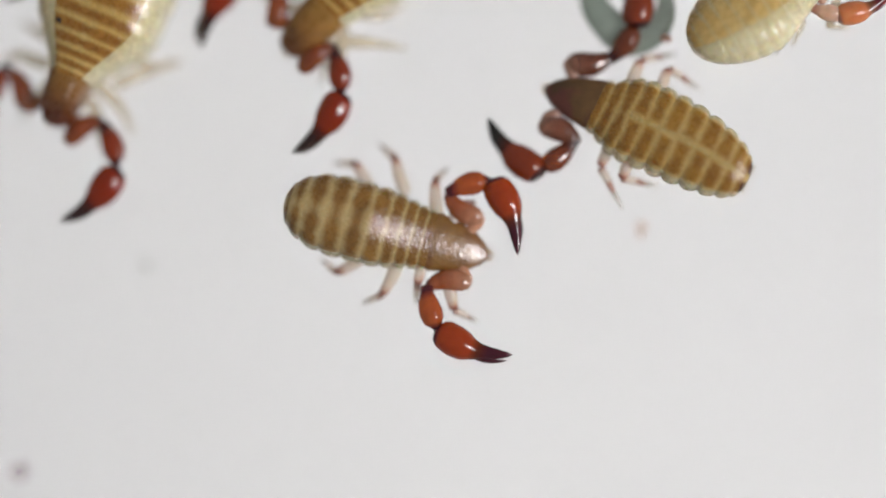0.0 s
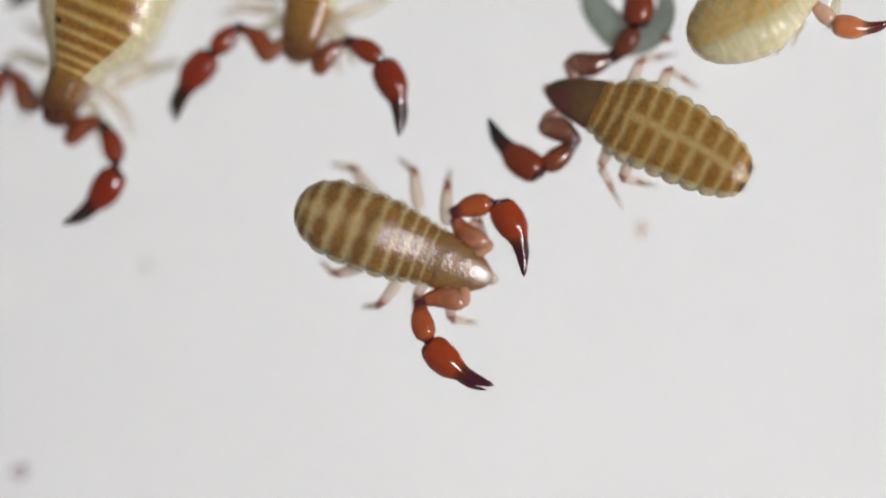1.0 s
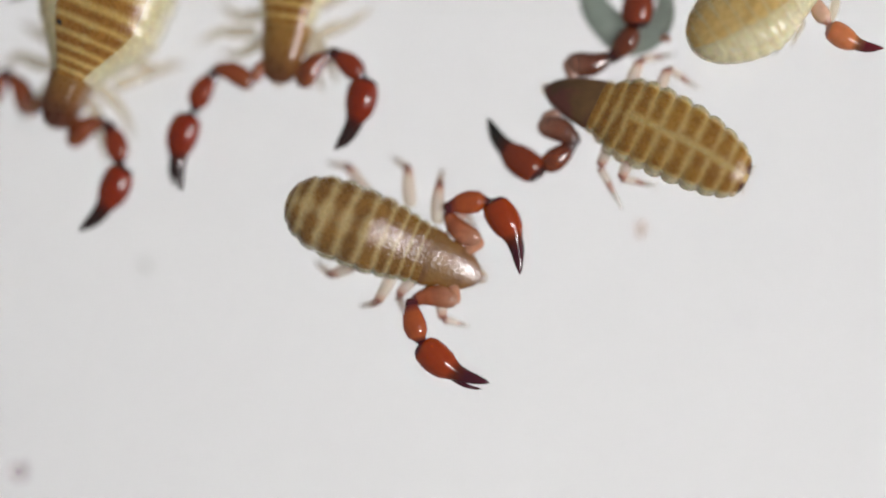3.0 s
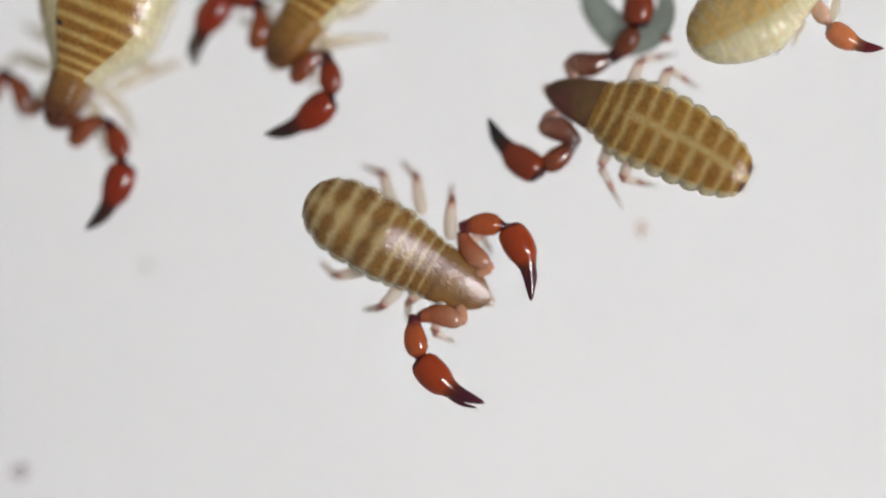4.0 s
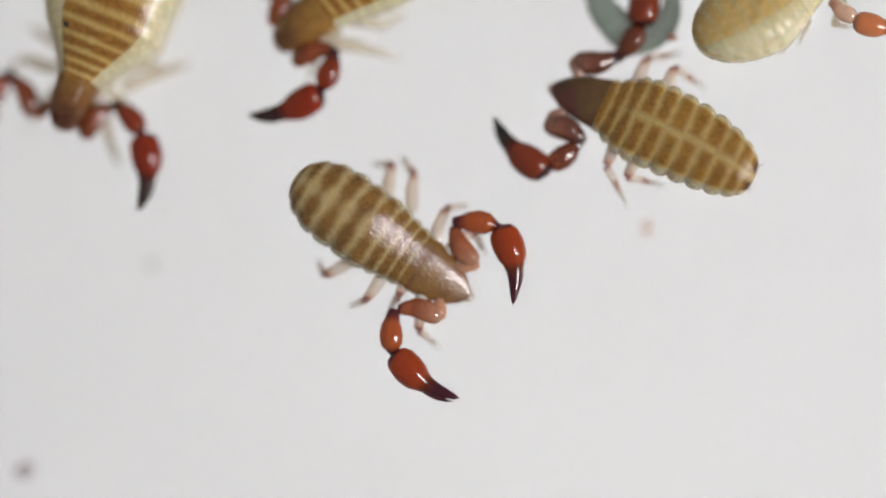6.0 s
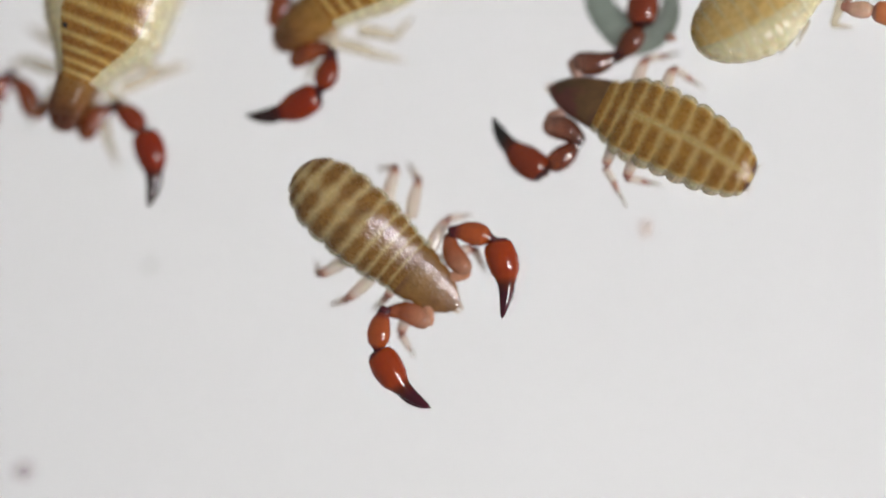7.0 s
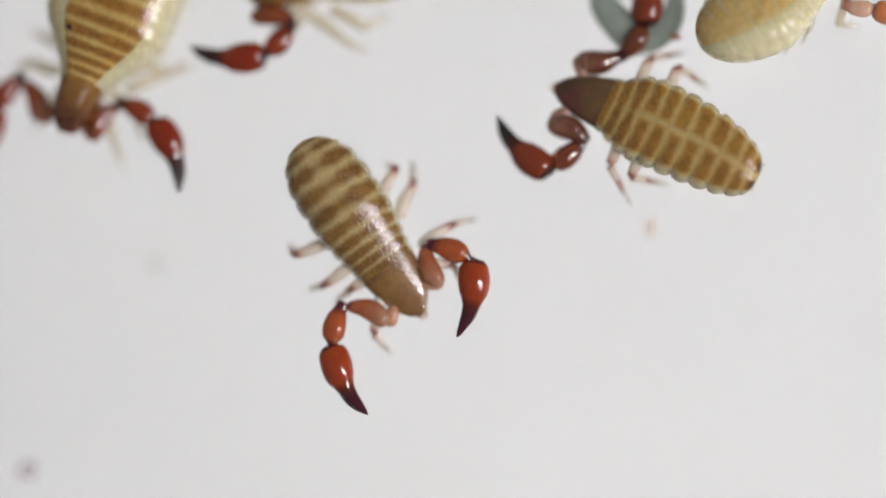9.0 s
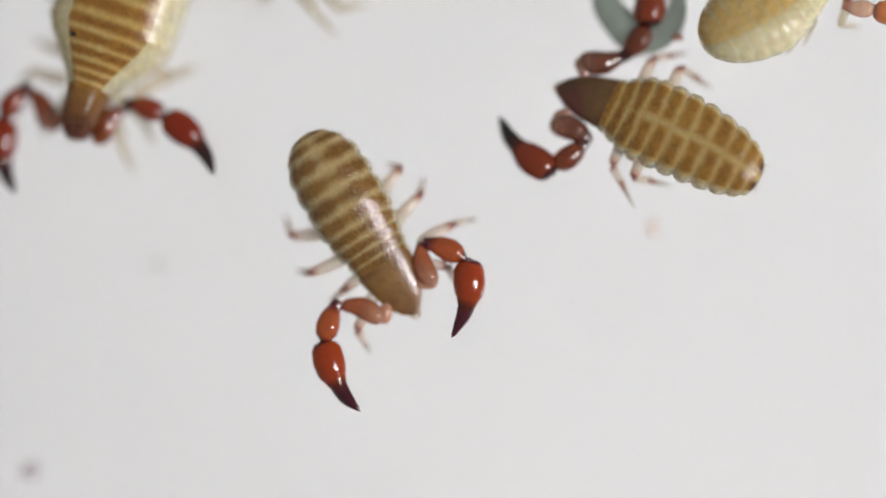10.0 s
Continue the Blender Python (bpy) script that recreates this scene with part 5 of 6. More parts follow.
    walk(top["patella_l"], [
        (0, P(1.165, 0.509, 0.5, 0, 0, 52.683)), (0.3, P(1.148, 0.502, 0.5, 0, 0, 53.784)), (0.4, P(1.066, 0.536, 0.5, 0, 0, 70.026)),
        (0.5, P(1.125, 0.725, 0.5, 0, 0, 62.765)), (0.8, P(1.15, 0.651, 0.5, 0, 0, 68.104)), (1, P(1.194, 0.662, 0.5, 0, 0, 69.85)),
        (1.5, P(1.134, 0.73, 0.5, 0, 0, 67.815)), (2, P(1.069, 0.682, 0.5, 0, 0, 64.147)), (2.5, P(1.102, 0.699, 0.5, 0, 0, 64.75)),
        (2.7, P(1.089, 0.71, 0.5, 0, 0, 62.594)), (3.8, P(1.156, 0.607, 0.5, 0, 0, 40.104)), (4, P(1.114, 0.575, 0.5, 0, 0, 37.938)),
        (4.5, P(1.045, 0.574, 0.5, 0, 0, 39.547)), (5, P(1.059, 0.53, 0.5, 0, 0, 34.99)), (5.5, P(1.044, 0.58, 0.5, 0, 0, 33.953)),
        (7, P(1.062, 0.561, 0.5, 0, 0, 36.38)), (7.5, P(1.126, 0.584, 0.5, 0, 0, 38.59)), (8, P(1.129, 0.594, 0.5, 0, 0, 40.288)),
        (8.5, P(1.143, 0.586, 0.5, 0, 0, 39.681)), (9, P(1.168, 0.575, 0.5, 0, 0, 32.64)), (9.5, P(0.994, 0.418, 0.5, 0, 0, 50.039)),
        (10, P(0.987, 0.109, 0.5, 0, 0, 44.015)),
    ])
    walk(top["chela_l"], [
        (0, P(1.539, 1.032, 0.5, 0, 0, 6.567)), (0.3, P(1.469, 1.02, 0.5, 0, 0, 9.594)), (0.4, P(1.224, 1.159, 0.5, 0, 0, 7.783)),
        (0.5, P(1.356, 1.269, 0.5, 0, 0, 11.743)), (0.8, P(1.379, 1.22, 0.5, 0, 0, 28.048)), (1, P(1.4, 1.241, 0.5, 0, 0, 27.87)),
        (1.5, P(1.366, 1.346, 0.5, 0, 0, 19.783)), (2, P(1.315, 1.232, 0.5, 0, 0, 21.156)), (2.5, P(1.358, 1.267, 0.5, 0, 0, 2.783)),
        (2.7, P(1.366, 1.271, 0.5, 0, 0, -2.787)), (3.8, P(1.606, 1.045, 0.5, 0, 0, -32.4)), (4, P(1.6, 0.987, 0.5, 0, 0, -28.448)),
        (4.5, P(1.524, 0.983, 0.5, 0, 0, -17.623)), (5, P(1.574, 0.899, 0.5, 0, 0, -17.357)), (5.5, P(1.567, 0.942, 0.5, 0, 0, -18.859)),
        (7, P(1.587, 0.946, 0.5, 0, 0, -19.41)), (7.5, P(1.651, 1.007, 0.5, 0, 0, -12.458)), (8, P(1.636, 1.031, 0.5, 0, 0, -11.953)),
        (8.5, P(1.632, 0.99, 0.5, 0, 0, -12.225)), (9, P(1.696, 0.921, 0.5, 0, 0, -23.396)), (9.5, P(1.344, 0.905, 0.5, 0, 0, -22.852)),
        (10, P(1.386, 0.509, 0.5, 0, 0, -19.738)),
    ])
    walk(top["trochanter_r"], [
        (0, P(1.306, -0.221, 0.5, 0, 0, -46.997)), (0.3, P(1.307, -0.222, 0.5, 0, 0, -47.329)), (0.4, P(1.305, -0.22, 0.5, 0, 0, -37.459)),
        (0.5, P(1.297, -0.215, 0.5, 0, 0, -33.254)), (0.8, P(1.356, -0.244, 0.5, 0, 0, -24.938)), (1, P(1.38, -0.246, 0.5, 0, 0, -19.351)),
        (1.5, P(1.372, -0.245, 0.5, 0, 0, -20.313)), (2, P(1.379, -0.241, 0.5, 0, 0, -16.183)), (2.5, P(1.402, -0.254, 0.5, 0, 0, -19.458)),
        (2.7, P(1.397, -0.248, 0.5, 0, 0, -17.169)), (3.8, P(1.366, -0.252, 0.5, 0, 0, -28.087)), (4, P(1.314, -0.226, 0.5, 0, 0, -33.955)),
        (4.5, P(1.264, -0.193, 0.5, 0, 0, -33.684)), (5.5, P(1.265, -0.198, 0.5, 0, 0, -28.817)), (7, P(1.26, -0.198, 0.5, 0, 0, -26.088)),
        (8.5, P(1.319, -0.216, 0.5, 0, 0, 13.942)), (10, P(1.373, -0.211, 0.5, 0, 0, 7.568)),
    ])
    walk(top["femur_r"], [
        (0, P(1.585, -0.428, 0.5, 0, 0, -138.147)), (0.3, P(1.587, -0.433, 0.5, 0, 0, -138.71)), (0.4, P(1.615, -0.398, 0.5, 0, 0, -143.59)),
        (0.5, P(1.602, -0.383, 0.5, 0, 0, -154.498)), (0.8, P(1.736, -0.39, 0.5, 0, 0, -135.746)), (1, P(1.772, -0.391, 0.5, 0, 0, -129.37)),
        (1.5, P(1.761, -0.38, 0.5, 0, 0, -112.088)), (2, P(1.78, -0.352, 0.5, 0, 0, -110.026)), (2.5, P(1.82, -0.404, 0.5, 0, 0, -100.259)),
        (2.7, P(1.817, -0.366, 0.5, 0, 0, -103.069)), (3.8, P(1.709, -0.46, 0.5, 0, 0, -138.328)), (4, P(1.611, -0.42, 0.5, 0, 0, -154.804)),
        (4.5, P(1.526, -0.338, 0.5, 0, 0, -140.439)), (5.5, P(1.541, -0.322, 0.5, 0, 0, -137.415)), (7, P(1.539, -0.306, 0.5, 0, 0, -134.6)),
        (8.5, P(1.691, -0.091, 0.5, 0, 0, -124.072)), (10, P(1.797, -0.119, 0.5, 0, 0, -117.071)),
    ])
    walk(top["patella_r"], [
        (0, P(1.125, -0.81, 0.5, 0, 0, -45.969)), (0.3, P(1.129, -0.817, 0.5, 0, 0, -44.971)), (0.4, P(1.092, -0.727, 0.5, 0, 0, -46.263)),
        (0.5, P(0.994, -0.601, 0.5, 0, 0, -52.591)), (0.8, P(1.309, -0.85, 0.5, 0, 0, -37.856)), (1, P(1.318, -0.887, 0.5, 0, 0, -32.609)),
        (1.5, P(1.52, -0.986, 0.5, 0, 0, -20.927)), (2, P(1.583, -0.978, 0.5, 0, 0, -20.852)), (2.5, P(1.709, -1.057, 0.5, 0, 0, -13.842)),
        (2.7, P(1.699, -1.006, 0.5, 0, 0, -15.633)), (3.8, P(1.16, -0.887, 0.5, 0, 0, -35.798)), (4, P(0.994, -0.609, 0.5, 0, 0, -74.529)),
        (4.5, P(1.057, -0.786, 0.5, 0, 0, -65.806)), (5.5, P(1.101, -0.811, 0.5, 0, 0, -65.131)), (7, P(1.12, -0.809, 0.5, 0, 0, -64.466)),
        (8.5, P(1.37, -0.631, 0.5, 0, 0, -54.85)), (10, P(1.518, -0.67, 0.5, 0, 0, -25.316)),
    ])
    walk(top["chela_r"], [
        (0, P(1.437, -1.312, 0.5, 0, 0, 17.907)), (0.3, P(1.453, -1.317, 0.5, 0, 0, 17.845)), (0.4, P(1.452, -1.188, 0.5, 0, 0, 14.742)),
        (0.5, P(1.336, -1.07, 0.5, 0, 0, -6.5)), (0.8, P(1.816, -1.266, 0.5, 0, 0, -11.122)), (1, P(1.85, -1.225, 0.5, 0, 0, -16.304)),
        (1.5, P(2.133, -1.224, 0.5, 0, 0, 2.109)), (2, P(2.22, -1.224, 0.5, 0, 0, 5.981)), (2.5, P(2.355, -1.216, 0.5, 0, 0, 2.856)),
        (2.7, P(2.364, -1.192, 0.5, 0, 0, 3.368)), (3.8, P(1.616, -1.245, 0.5, 0, 0, -1.327)), (4, P(1.153, -1.155, 0.5, 0, 0, 7.435)),
        (4.5, P(1.247, -1.438, 0.5, 0, 0, 3.783)), (5.5, P(1.251, -1.464, 0.5, 0, 0, -1.565)), (7, P(1.273, -1.456, 0.5, 0, 0, -0.348)),
        (8.5, P(1.599, -1.178, 0.5, 0, 0, -8.212)), (10, P(1.935, -0.986, 0.5, 0, 0, 10.556)),
    ])
    walk(top["up_l3"], [(0, P(1.012, 0.459, 0.376, 0, 12.44, 134.29)), (0.3, P(1.012, 0.459, 0.376, 0, 12.44, 134.29)), (0.5, P(0.899, 0.421, 0.402, 0, 15.08, 123.63)), (2.7, P(0.899, 0.421, 0.402, 0, 15.08, 123.63)), (4, P(1.012, 0.459, 0.376, 0, 12.44, 134.29)),
        (5.5, P(1.012, 0.459, 0.376, 0, 12.44, 134.29)), (7, P(0.900, 0.533, 0.369, 0, 11.71, 126.45)), (7.5, P(0.900, 0.533, 0.369, 0, 11.71, 126.45)), (10, P(0.900, 0.533, 0.369, 0, 11.71, 126.45))])
    walk(top["low_l3"], [(0, P(0.613, 0.868, 0.250, 0, 21.434, 129.973)), (0.3, P(0.613, 0.868, 0.250, 0, 21.434, 129.973)), (0.5, P(0.587, 0.892, 0.250, 0, 23.312, 142.176)), (2.7, P(0.587, 0.892, 0.250, 0, 23.312, 142.176)), (4, P(0.613, 0.868, 0.250, 0, 21.434, 129.973)),
        (5.5, P(0.613, 0.868, 0.250, 0, 21.434, 129.973)), (7, P(0.559, 0.994, 0.250, 0, 21.307, 134.093)), (7.5, P(0.559, 0.994, 0.250, 0, 21.307, 134.093)), (10, P(0.559, 0.994, 0.250, 0, 21.307, 134.093))])
    walk(top["up_l4"], [(0, P(0.654, 0.212, 0.386, 0, 13.43, 133.82)), (0.3, P(0.654, 0.212, 0.386, 0, 13.43, 133.82)), (0.5, P(0.532, 0.213, 0.367, 0, 11.56, 124.15)), (2.7, P(0.532, 0.213, 0.367, 0, 11.56, 124.15)), (4, P(0.654, 0.212, 0.386, 0, 13.43, 133.82)),
        (5.5, P(0.654, 0.212, 0.386, 0, 13.43, 133.82)), (7, P(0.574, 0.535, 0.373, 0, 12.18, 133.95)), (7.5, P(0.574, 0.535, 0.373, 0, 12.18, 133.95)), (10, P(0.574, 0.535, 0.373, 0, 12.18, 133.95))])
    walk(top["low_l4"], [(0, P(0.260, 0.623, 0.250, 0, 22.656, 169.420)), (0.3, P(0.260, 0.623, 0.250, 0, 22.656, 169.420)), (0.5, P(0.211, 0.687, 0.250, 0, 20.005, 133.891)), (2.7, P(0.211, 0.687, 0.250, 0, 20.005, 133.891)), (4, P(0.260, 0.623, 0.250, 0, 22.656, 169.420)),
        (5.5, P(0.260, 0.623, 0.250, 0, 22.656, 169.420)), (7, P(0.177, 0.947, 0.250, 0, 23.027, -164.167)), (7.5, P(0.177, 0.947, 0.250, 0, 23.027, -164.167)), (10, P(0.177, 0.947, 0.250, 0, 23.027, -164.167))])
    walk(left["thing"], [
        (0, P(-5.159, 3.625, 0, 0, 0, -113.082)), (1, P(-5.161, 3.625, 0, 0, 0, -113.082)), (2.5, P(-5.141, 3.599, 0, 0, 0, -113.084)),
        (4, P(-5.149, 3.597, 0, 0, 0, -112.603)), (4.5, P(-5.151, 3.584, 0, 0, 0, -112.606)), (5, P(-5.148, 3.577, 0, 0, 0, -112.504)),
        (5.5, P(-5.134, 3.553, 0, 0, 0, -112.308)), (7, P(-5.136, 3.547, 0, 0, 0, -112.306)), (8, P(-5.147, 3.529, 0, 0, 0, -111.831)),
        (9, P(-5.147, 3.509, 0, 0, 0, -111.398)), (9.5, P(-5.153, 3.497, 0, 0, 0, -110.969)), (10, P(-5.131, 3.432, 0, 0, 0, -108.842)),
    ])
    walk(left["trochanter_l"], [
        (0, P(1.582, 0.244, 0.5, 0, 0, 15.379)), (1, P(1.582, 0.244, 0.5, 0, 0, 15.378)), (2, P(1.585, 0.246, 0.5, 0, 0, 16.162)),
        (2.5, P(1.589, 0.248, 0.5, 0, 0, 16.483)), (3.8, P(1.585, 0.25, 0.5, 0, 0, 18.141)), (4, P(1.585, 0.25, 0.5, 0, 0, 17.869)),
        (4.5, P(1.585, 0.248, 0.5, 0, 0, 17)), (5, P(1.569, 0.253, 0.5, 0, 0, 22.064)), (5.5, P(1.53, 0.238, 0.5, 0, 0, 22.776)),
        (5.7, P(1.529, 0.238, 0.5, 0, 0, 23.206)), (6.8, P(1.53, 0.241, 0.5, 0, 0, 25.559)), (7, P(1.529, 0.241, 0.5, 0, 0, 26)),
        (7.5, P(1.528, 0.237, 0.5, 0, 0, 23.107)), (8, P(1.528, 0.236, 0.5, 0, 0, 22.574)), (8.5, P(1.534, 0.238, 0.5, 0, 0, 21.812)),
        (9, P(1.532, 0.246, 0.5, 0, 0, 28.69)), (9.5, P(1.533, 0.245, 0.5, 0, 0, 27.432)), (10, P(1.514, 0.236, 0.5, 0, 0, 28.443)),
    ])
    walk(left["femur_l"], [
        (0, P(2.045, 0.345, 0.5, 0, 0, 146.644)), (1, P(2.045, 0.345, 0.5, 0, 0, 146.644)), (2, P(2.034, 0.365, 0.5, 0, 0, 147.942)),
        (2.5, P(2.031, 0.377, 0.5, 0, 0, 148.309)), (3.8, P(2.022, 0.39, 0.5, 0, 0, 151.1)), (4, P(2.022, 0.387, 0.5, 0, 0, 151.036)),
        (4.5, P(2.025, 0.379, 0.5, 0, 0, 151.038)), (5, P(1.975, 0.421, 0.5, 0, 0, 156.407)), (5.5, P(1.867, 0.402, 0.5, 0, 0, 162.614)),
        (5.7, P(1.864, 0.405, 0.5, 0, 0, 162.613)), (6.8, P(1.861, 0.424, 0.5, 0, 0, 162.611)), (7, P(1.861, 0.426, 0.5, 0, 0, 162.167)),
        (7.5, P(1.861, 0.405, 0.5, 0, 0, 160.888)), (8, P(1.861, 0.401, 0.5, 0, 0, 160.649)), (8.5, P(1.869, 0.401, 0.5, 0, 0, 162.26)),
        (9, P(1.84, 0.452, 0.5, 0, 0, 166.168)), (9.5, P(1.839, 0.445, 0.5, 0, 0, 166.487)), (10, P(1.795, 0.432, 0.5, 0, 0, 166.139)),
    ])
    walk(left["patella_l"], [
        (0, P(1.552, 0.715, 0.5, 0, 0, 40.817)), (1, P(1.558, 0.72, 0.5, 0, 0, 40.441)), (2, P(1.525, 0.74, 0.5, 0, 0, 39.639)),
        (2.5, P(1.509, 0.753, 0.5, 0, 0, 39.017)), (3.8, P(1.48, 0.734, 0.5, 0, 0, 41.639)), (4, P(1.474, 0.727, 0.5, 0, 0, 41.993)),
        (4.5, P(1.478, 0.72, 0.5, 0, 0, 42.622)), (5, P(1.389, 0.713, 0.5, 0, 0, 47.567)), (5.5, P(1.201, 0.603, 0.5, 0, 0, 56.166)),
        (5.7, P(1.201, 0.61, 0.5, 0, 0, 60.059)), (6.8, P(1.19, 0.61, 0.5, 0, 0, 66.259)), (7, P(1.194, 0.613, 0.5, 0, 0, 67.935)),
        (7.5, P(1.198, 0.617, 0.5, 0, 0, 69.314)), (8, P(1.199, 0.615, 0.5, 0, 0, 69.073)), (8.5, P(1.198, 0.609, 0.5, 0, 0, 70.379)),
        (9, P(1.147, 0.595, 0.5, 0, 0, 80.093)), (9.5, P(1.138, 0.584, 0.5, 0, 0, 80.352)), (10, P(1.097, 0.584, 0.5, 0, 0, 87.79)),
    ])
    walk(left["chela_l"], [
        (0, P(2.085, 1.17, 0.5, 0, 0, -23.182)), (1, P(2.097, 1.178, 0.5, 0, 0, -21.077)), (2, P(2.06, 1.197, 0.5, 0, 0, -16.421)),
        (2.5, P(2.038, 1.204, 0.5, 0, 0, -12.208)), (3.8, P(1.964, 1.206, 0.5, 0, 0, -6.959)), (4, P(1.955, 1.195, 0.5, 0, 0, -6.175)),
        (4.5, P(1.952, 1.195, 0.5, 0, 0, -6.397)), (5, P(1.829, 1.228, 0.5, 0, 0, -3.441)), (5.5, P(1.538, 1.139, 0.5, 0, 0, 11.961)),
        (5.7, P(1.507, 1.174, 0.5, 0, 0, 16.032)), (6.8, P(1.425, 1.183, 0.5, 0, 0, 27.041)), (7, P(1.411, 1.19, 0.5, 0, 0, 27.477)),
        (7.5, P(1.396, 1.205, 0.5, 0, 0, 26.411)), (8, P(1.389, 1.196, 0.5, 0, 0, 27.164)), (8.5, P(1.385, 1.208, 0.5, 0, 0, 27.317)),
        (9, P(1.236, 1.201, 0.5, 0, 0, 41.967)), (9.5, P(1.231, 1.193, 0.5, 0, 0, 43.563)), (10, P(1.119, 1.218, 0.5, 0, 0, 59.677)),
    ])
    walk(left["trochanter_r"], [
        (0, P(1.521, -0.245, 0.5, 0, 0, -34.148)), (2.5, P(1.52, -0.242, 0.5, 0, 0, -31.052)), (5.5, P(1.539, -0.254, 0.5, 0, 0, -31.966)),
        (7.5, P(1.522, -0.241, 0.5, 0, 0, -29.074)), (9, P(1.53, -0.238, 0.5, 0, 0, -22.816)), (9.5, P(1.534, -0.24, 0.5, 0, 0, -22.985)),
        (10, P(1.523, -0.236, 0.5, 0, 0, -23.647)),
    ])
    walk(left["femur_r"], [
        (0, P(1.82, -0.493, 0.5, 0, 0, -137.297)), (2.5, P(1.841, -0.46, 0.5, 0, 0, -134.2)), (5.5, P(1.856, -0.511, 0.5, 0, 0, -133.196)),
        (7.5, P(1.835, -0.467, 0.5, 0, 0, -133.182)), (9, P(1.856, -0.431, 0.5, 0, 0, -138.026)), (9.5, P(1.866, -0.432, 0.5, 0, 0, -140.263)),
        (10, P(1.846, -0.427, 0.5, 0, 0, -136.693)),
    ])
    walk(left["patella_r"], [
        (0, P(1.291, -0.965, 0.5, 0, 0, -4.633)), (2.5, P(1.331, -0.945, 0.5, 0, 0, -6.653)), (5.5, P(1.327, -1.021, 0.5, 0, 0, -11.468)),
        (7.5, P(1.297, -0.97, 0.5, 0, 0, -12.497)), (9, P(1.289, -0.9, 0.5, 0, 0, -18.776)), (9.5, P(1.293, -0.879, 0.5, 0, 0, -19.934)),
        (10, P(1.292, -0.901, 0.5, 0, 0, -18.797)),
    ])
    walk(left["chela_r"], [
        (0, P(1.886, -1.017, 0.5, 0, 0, 0.32)), (2.5, P(1.924, -1.018, 0.5, 0, 0, 1.225)), (5.5, P(1.901, -1.146, 0.5, 0, 0, 4.171)),
        (7.5, P(1.866, -1.104, 0.5, 0, 0, 8.463)), (9, P(1.877, -1.103, 0.5, 0, 0, 16.961)), (9.5, P(1.892, -1.094, 0.5, 0, 0, 18.726)),
        (10, P(1.885, -1.098, 0.5, 0, 0, 28.407)),
    ])
    walk(pale["trochanter_r"], [
        (0, P(1.201, -0.231, 0.45, 0, 0, -165.276)), (0.5, P(1.212, -0.254, 0.45, 0, 0, -184.952)), (1, P(1.168, -0.274, 0.45, 0, 0, -223.662)),
        (1.5, P(1.148, -0.258, 0.45, 0, 0, -232.26)), (2, P(1.144, -0.255, 0.45, 0, 0, -242.687)), (2.5, P(1.144, -0.255, 0.45, 0, 0, -242.687)),
        (4, P(1.142, -0.251, 0.45, 0, 0, -241.398)), (4.5, P(1.141, -0.249, 0.45, 0, 0, -237.614)), (5, P(1.144, -0.254, 0.45, 0, 0, -239.003)),
        (5.5, P(1.17, -0.291, 0.45, 0, 0, -234.82)), (6, P(1.157, -0.273, 0.45, 0, 0, -292)), (6.5, P(1.144, -0.256, 0.45, 0, 0, -349.5)),
        (7, P(1.131, -0.238, 0.45, 0, 0, -406.954)), (8, P(1.121, -0.22, 0.45, 0, 0, -415.4)),
        (10, P(1.114, -0.206, 0.45, 0, 0, -418.042)),
    ])
    walk(pale["femur_r"], [
        (0, P(0.943, -0.297, 0.45, 0, 0, -166.489)), (0.5, P(0.949, -0.258, 0.45, 0, 0, -166.986)), (1, P(0.95, -0.146, 0.45, 0, 0, -163.233)),
        (1.5, P(0.962, -0.082, 0.45, 0, 0, -164.185)), (2, P(0.985, -0.052, 0.45, 0, 0, -164.219)), (2.5, P(0.985, -0.052, 0.45, 0, 0, -164.219)),
        (4, P(0.976, -0.046, 0.45, 0, 0, -164.219)), (4.5, P(0.96, -0.051, 0.45, 0, 0, -164.22)), (5, P(0.969, -0.058, 0.45, 0, 0, -164.81)),
        (5.5, P(1.001, -0.143, 0.45, 0, 0, -164.837)), (7, P(1.225, -0.432, 0.45, 0, 0, -164.366)), (8, P(1.188, -0.416, 0.45, 0, 0, -164.304)),
        (10, P(1.155, -0.395, 0.45, 0, 0, -165.97)),
    ])
    walk(pale["patella_r"], [
        (0, P(0.346, -0.386, 0.45, 0, 0, -42.547)), (0.5, P(0.36, -0.35, 0.45, 0, 0, -51.783)), (1, P(0.417, -0.298, 0.45, 0, 0, -77.456)),
        (1.5, P(0.451, -0.262, 0.45, 0, 0, -89.636)), (2, P(0.465, -0.26, 0.45, 0, 0, -93.642)), (2.5, P(0.466, -0.252, 0.45, 0, 0, -92.882)),
        (4, P(0.457, -0.247, 0.45, 0, 0, -92.882)), (4.5, P(0.441, -0.252, 0.45, 0, 0, -92.885)), (5, P(0.446, -0.259, 0.45, 0, 0, -91.526)),
        (5.5, P(0.478, -0.324, 0.45, 0, 0, -84.058)), (7, P(0.672, -0.572, 0.45, 0, 0, -37.08)), (8, P(0.647, -0.554, 0.45, 0, 0, -38.142)),
        (10, P(0.602, -0.52, 0.45, 0, 0, -38.142)),
    ])
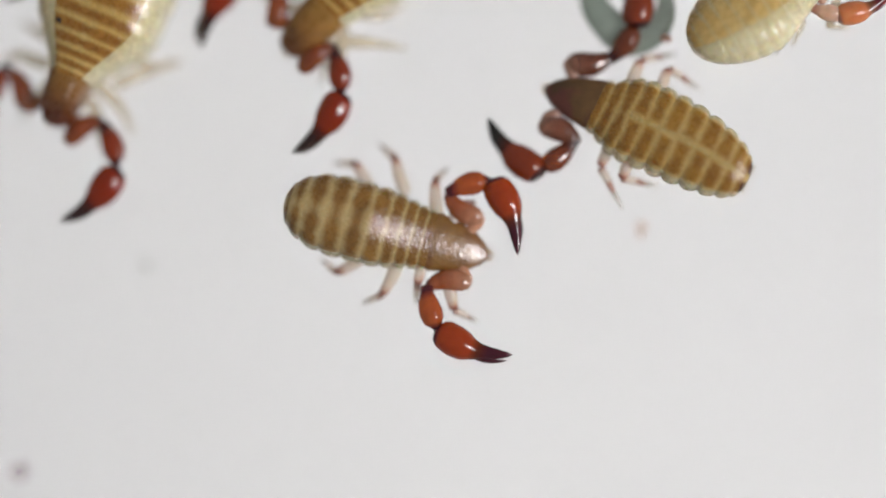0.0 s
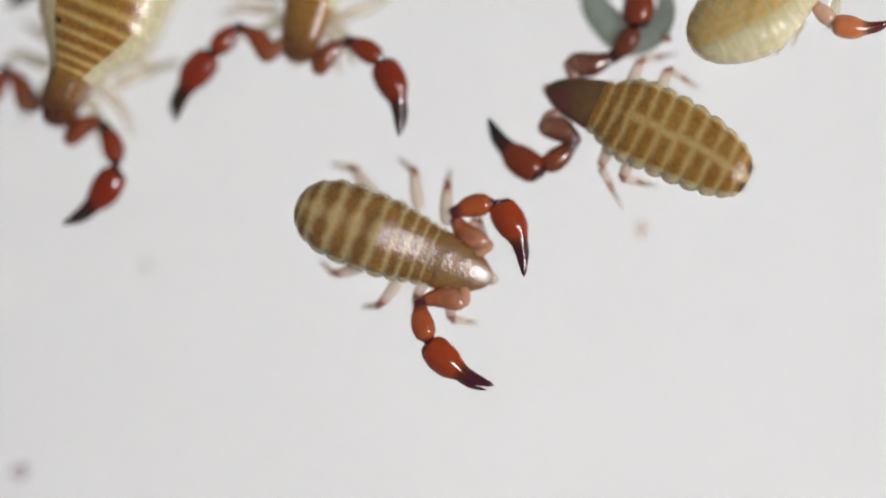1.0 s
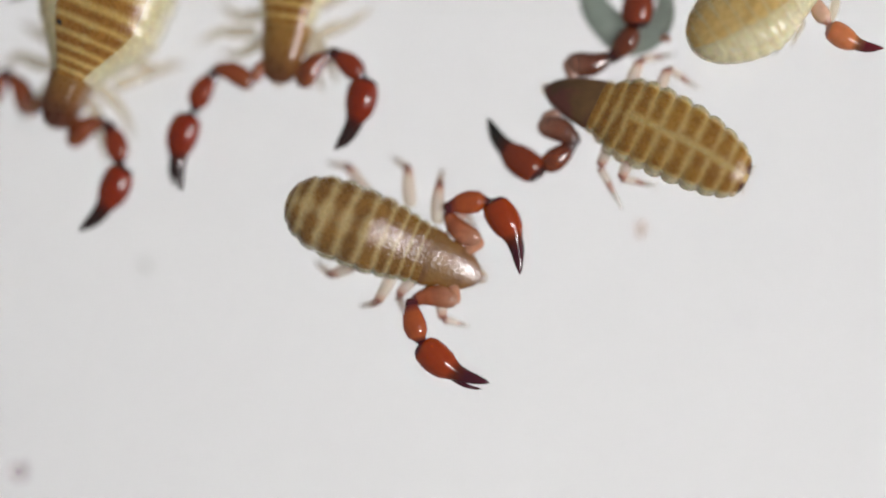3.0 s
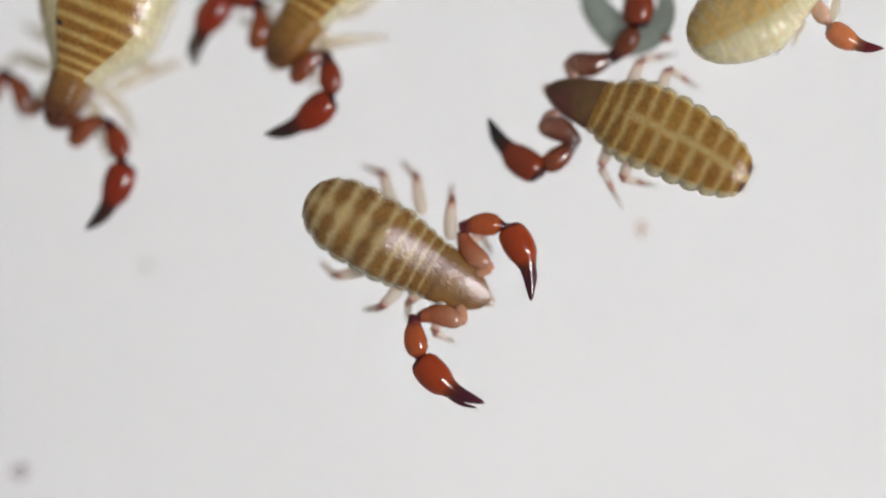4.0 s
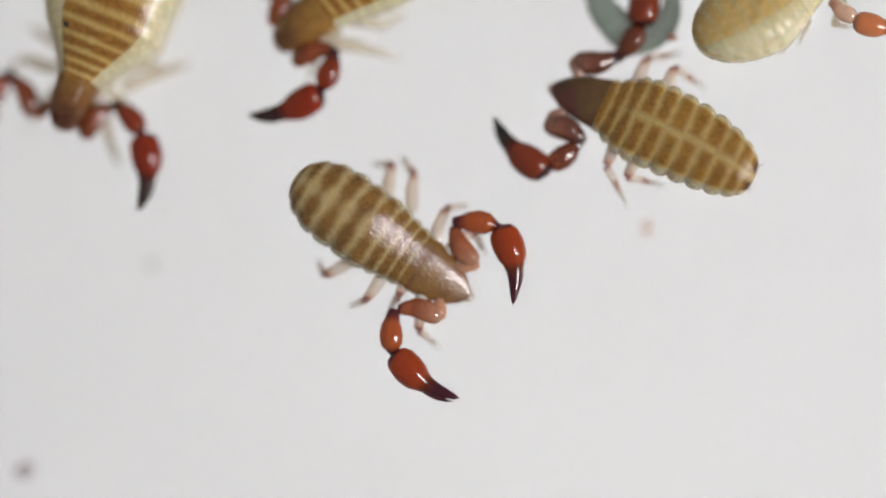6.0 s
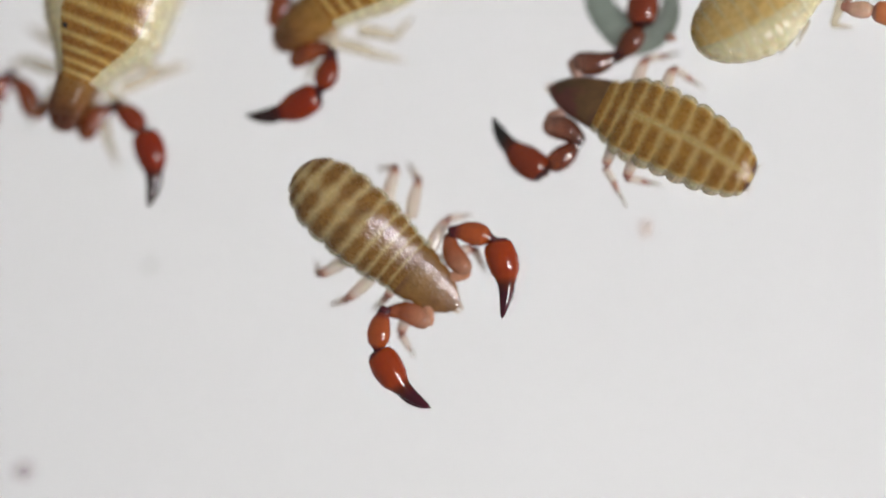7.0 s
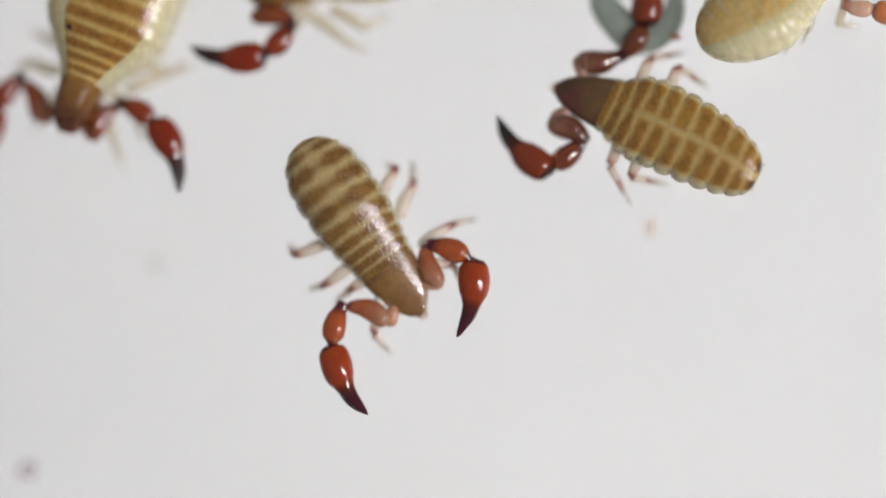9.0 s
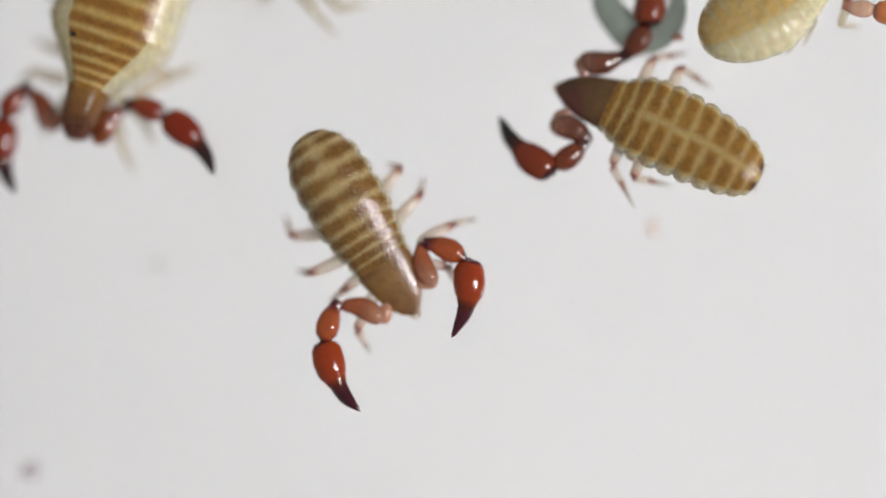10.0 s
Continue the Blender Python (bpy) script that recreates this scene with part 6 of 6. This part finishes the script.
    walk(pale["chela_r"], [
        (0, P(0.601, -0.663, 0.45, 0, 0, -10.367)), (0.5, P(0.544, -0.677, 0.45, 0, 0, -12.834)), (1, P(0.487, -0.747, 0.45, 0, 0, -30.474)),
        (1.5, P(0.42, -0.746, 0.45, 0, 0, -48.568)), (2, P(0.407, -0.782, 0.45, 0, 0, -50.385)), (2.5, P(0.421, -0.77, 0.45, 0, 0, -54.014)),
        (4, P(0.413, -0.766, 0.45, 0, 0, -54.57)), (4.5, P(0.397, -0.771, 0.45, 0, 0, -54.572)), (5, P(0.413, -0.78, 0.45, 0, 0, -53.456)),
        (5.5, P(0.498, -0.82, 0.45, 0, 0, -38.629)), (7, P(1.039, -0.85, 0.45, 0, 0, -34.625)), (8, P(1.009, -0.839, 0.45, 0, 0, -35.203)),
        (10, P(0.964, -0.805, 0.45, 0, 0, -35.203)),
    ])
    walk(corner["trochanter_l"], [
        (0, P(1.423, 0.238, 0.5, 0, 0, 8.744)), (0.5, P(1.419, 0.236, 0.5, 0, 0, 8.128)), (1.5, P(1.423, 0.238, 0.5, 0, 0, 8.744)),
        (2.5, P(1.426, 0.24, 0.5, 0, 0, 9.244)), (3.8, P(1.423, 0.238, 0.5, 0, 0, 8.68)), (10, P(1.368, 0.213, 0.5, 0, 0, -6.196)),
    ])
    walk(corner["femur_l"], [
        (0, P(1.893, 0.36, 0.5, 0, 0, 72.822)), (0.5, P(1.886, 0.353, 0.5, 0, 0, 72.822)), (1.5, P(1.896, 0.363, 0.5, 0, 0, 71.064)),
        (2.5, P(1.907, 0.375, 0.5, 0, 0, 68.503)), (3.8, P(1.882, 0.346, 0.5, 0, 0, 82.13)), (10, P(1.769, 0.203, 0.5, 0, 0, 91.984)),
    ])
    walk(corner["patella_l"], [
        (0, P(2.057, 1.041, 0.5, 0, 0, 1.749)), (0.5, P(2.079, 1.035, 0.5, 0, 0, -1.029)), (1.5, P(2.117, 1.043, 0.5, 0, 0, -0.974)),
        (2.5, P(2.167, 1.05, 0.5, 0, 0, 0.146)), (3.8, P(1.894, 1, 0.5, 0, 0, 24.158)), (10, P(1.667, 0.816, 0.5, 0, 0, 45.696)),
    ])
    walk(corner["chela_l"], [
        (0, P(2.688, 0.964, 0.5, 0, 0, -79.532)), (0.5, P(2.743, 0.906, 0.5, 0, 0, -79.03)), (1.5, P(2.79, 0.913, 0.5, 0, 0, -78.023)),
        (2.5, P(2.845, 0.936, 0.5, 0, 0, -78.236)), (3.8, P(2.421, 1.117, 0.5, 0, 0, -85.446)), (10, P(2.048, 1.092, 0.5, 0, 0, -90.615)),
    ])
    walk(edge["thing"], [
        (0, P(-8.59, -0.594, 0, 0, 0, -167.716)), (1.1, P(-8.23, -0.524, 0, 0, 0, -169.866)), (1.4, P(-8.092, -0.453, 0, 0, 0, -170.393)),
        (1.7, P(-8.119, -0.427, 0, 0, 0, -170.992)), (2, P(-8.179, -0.41, 0, 0, 0, -171.021)), (2.5, P(-8.353, -0.383, 0, 0, 0, -171.026)),
        (4, P(-8.709, -0.465, 0, 0, 0, -169.474)), (10, P(-9.374, -0.607, 0, 0, 0, -167.728)),
    ])


motions()
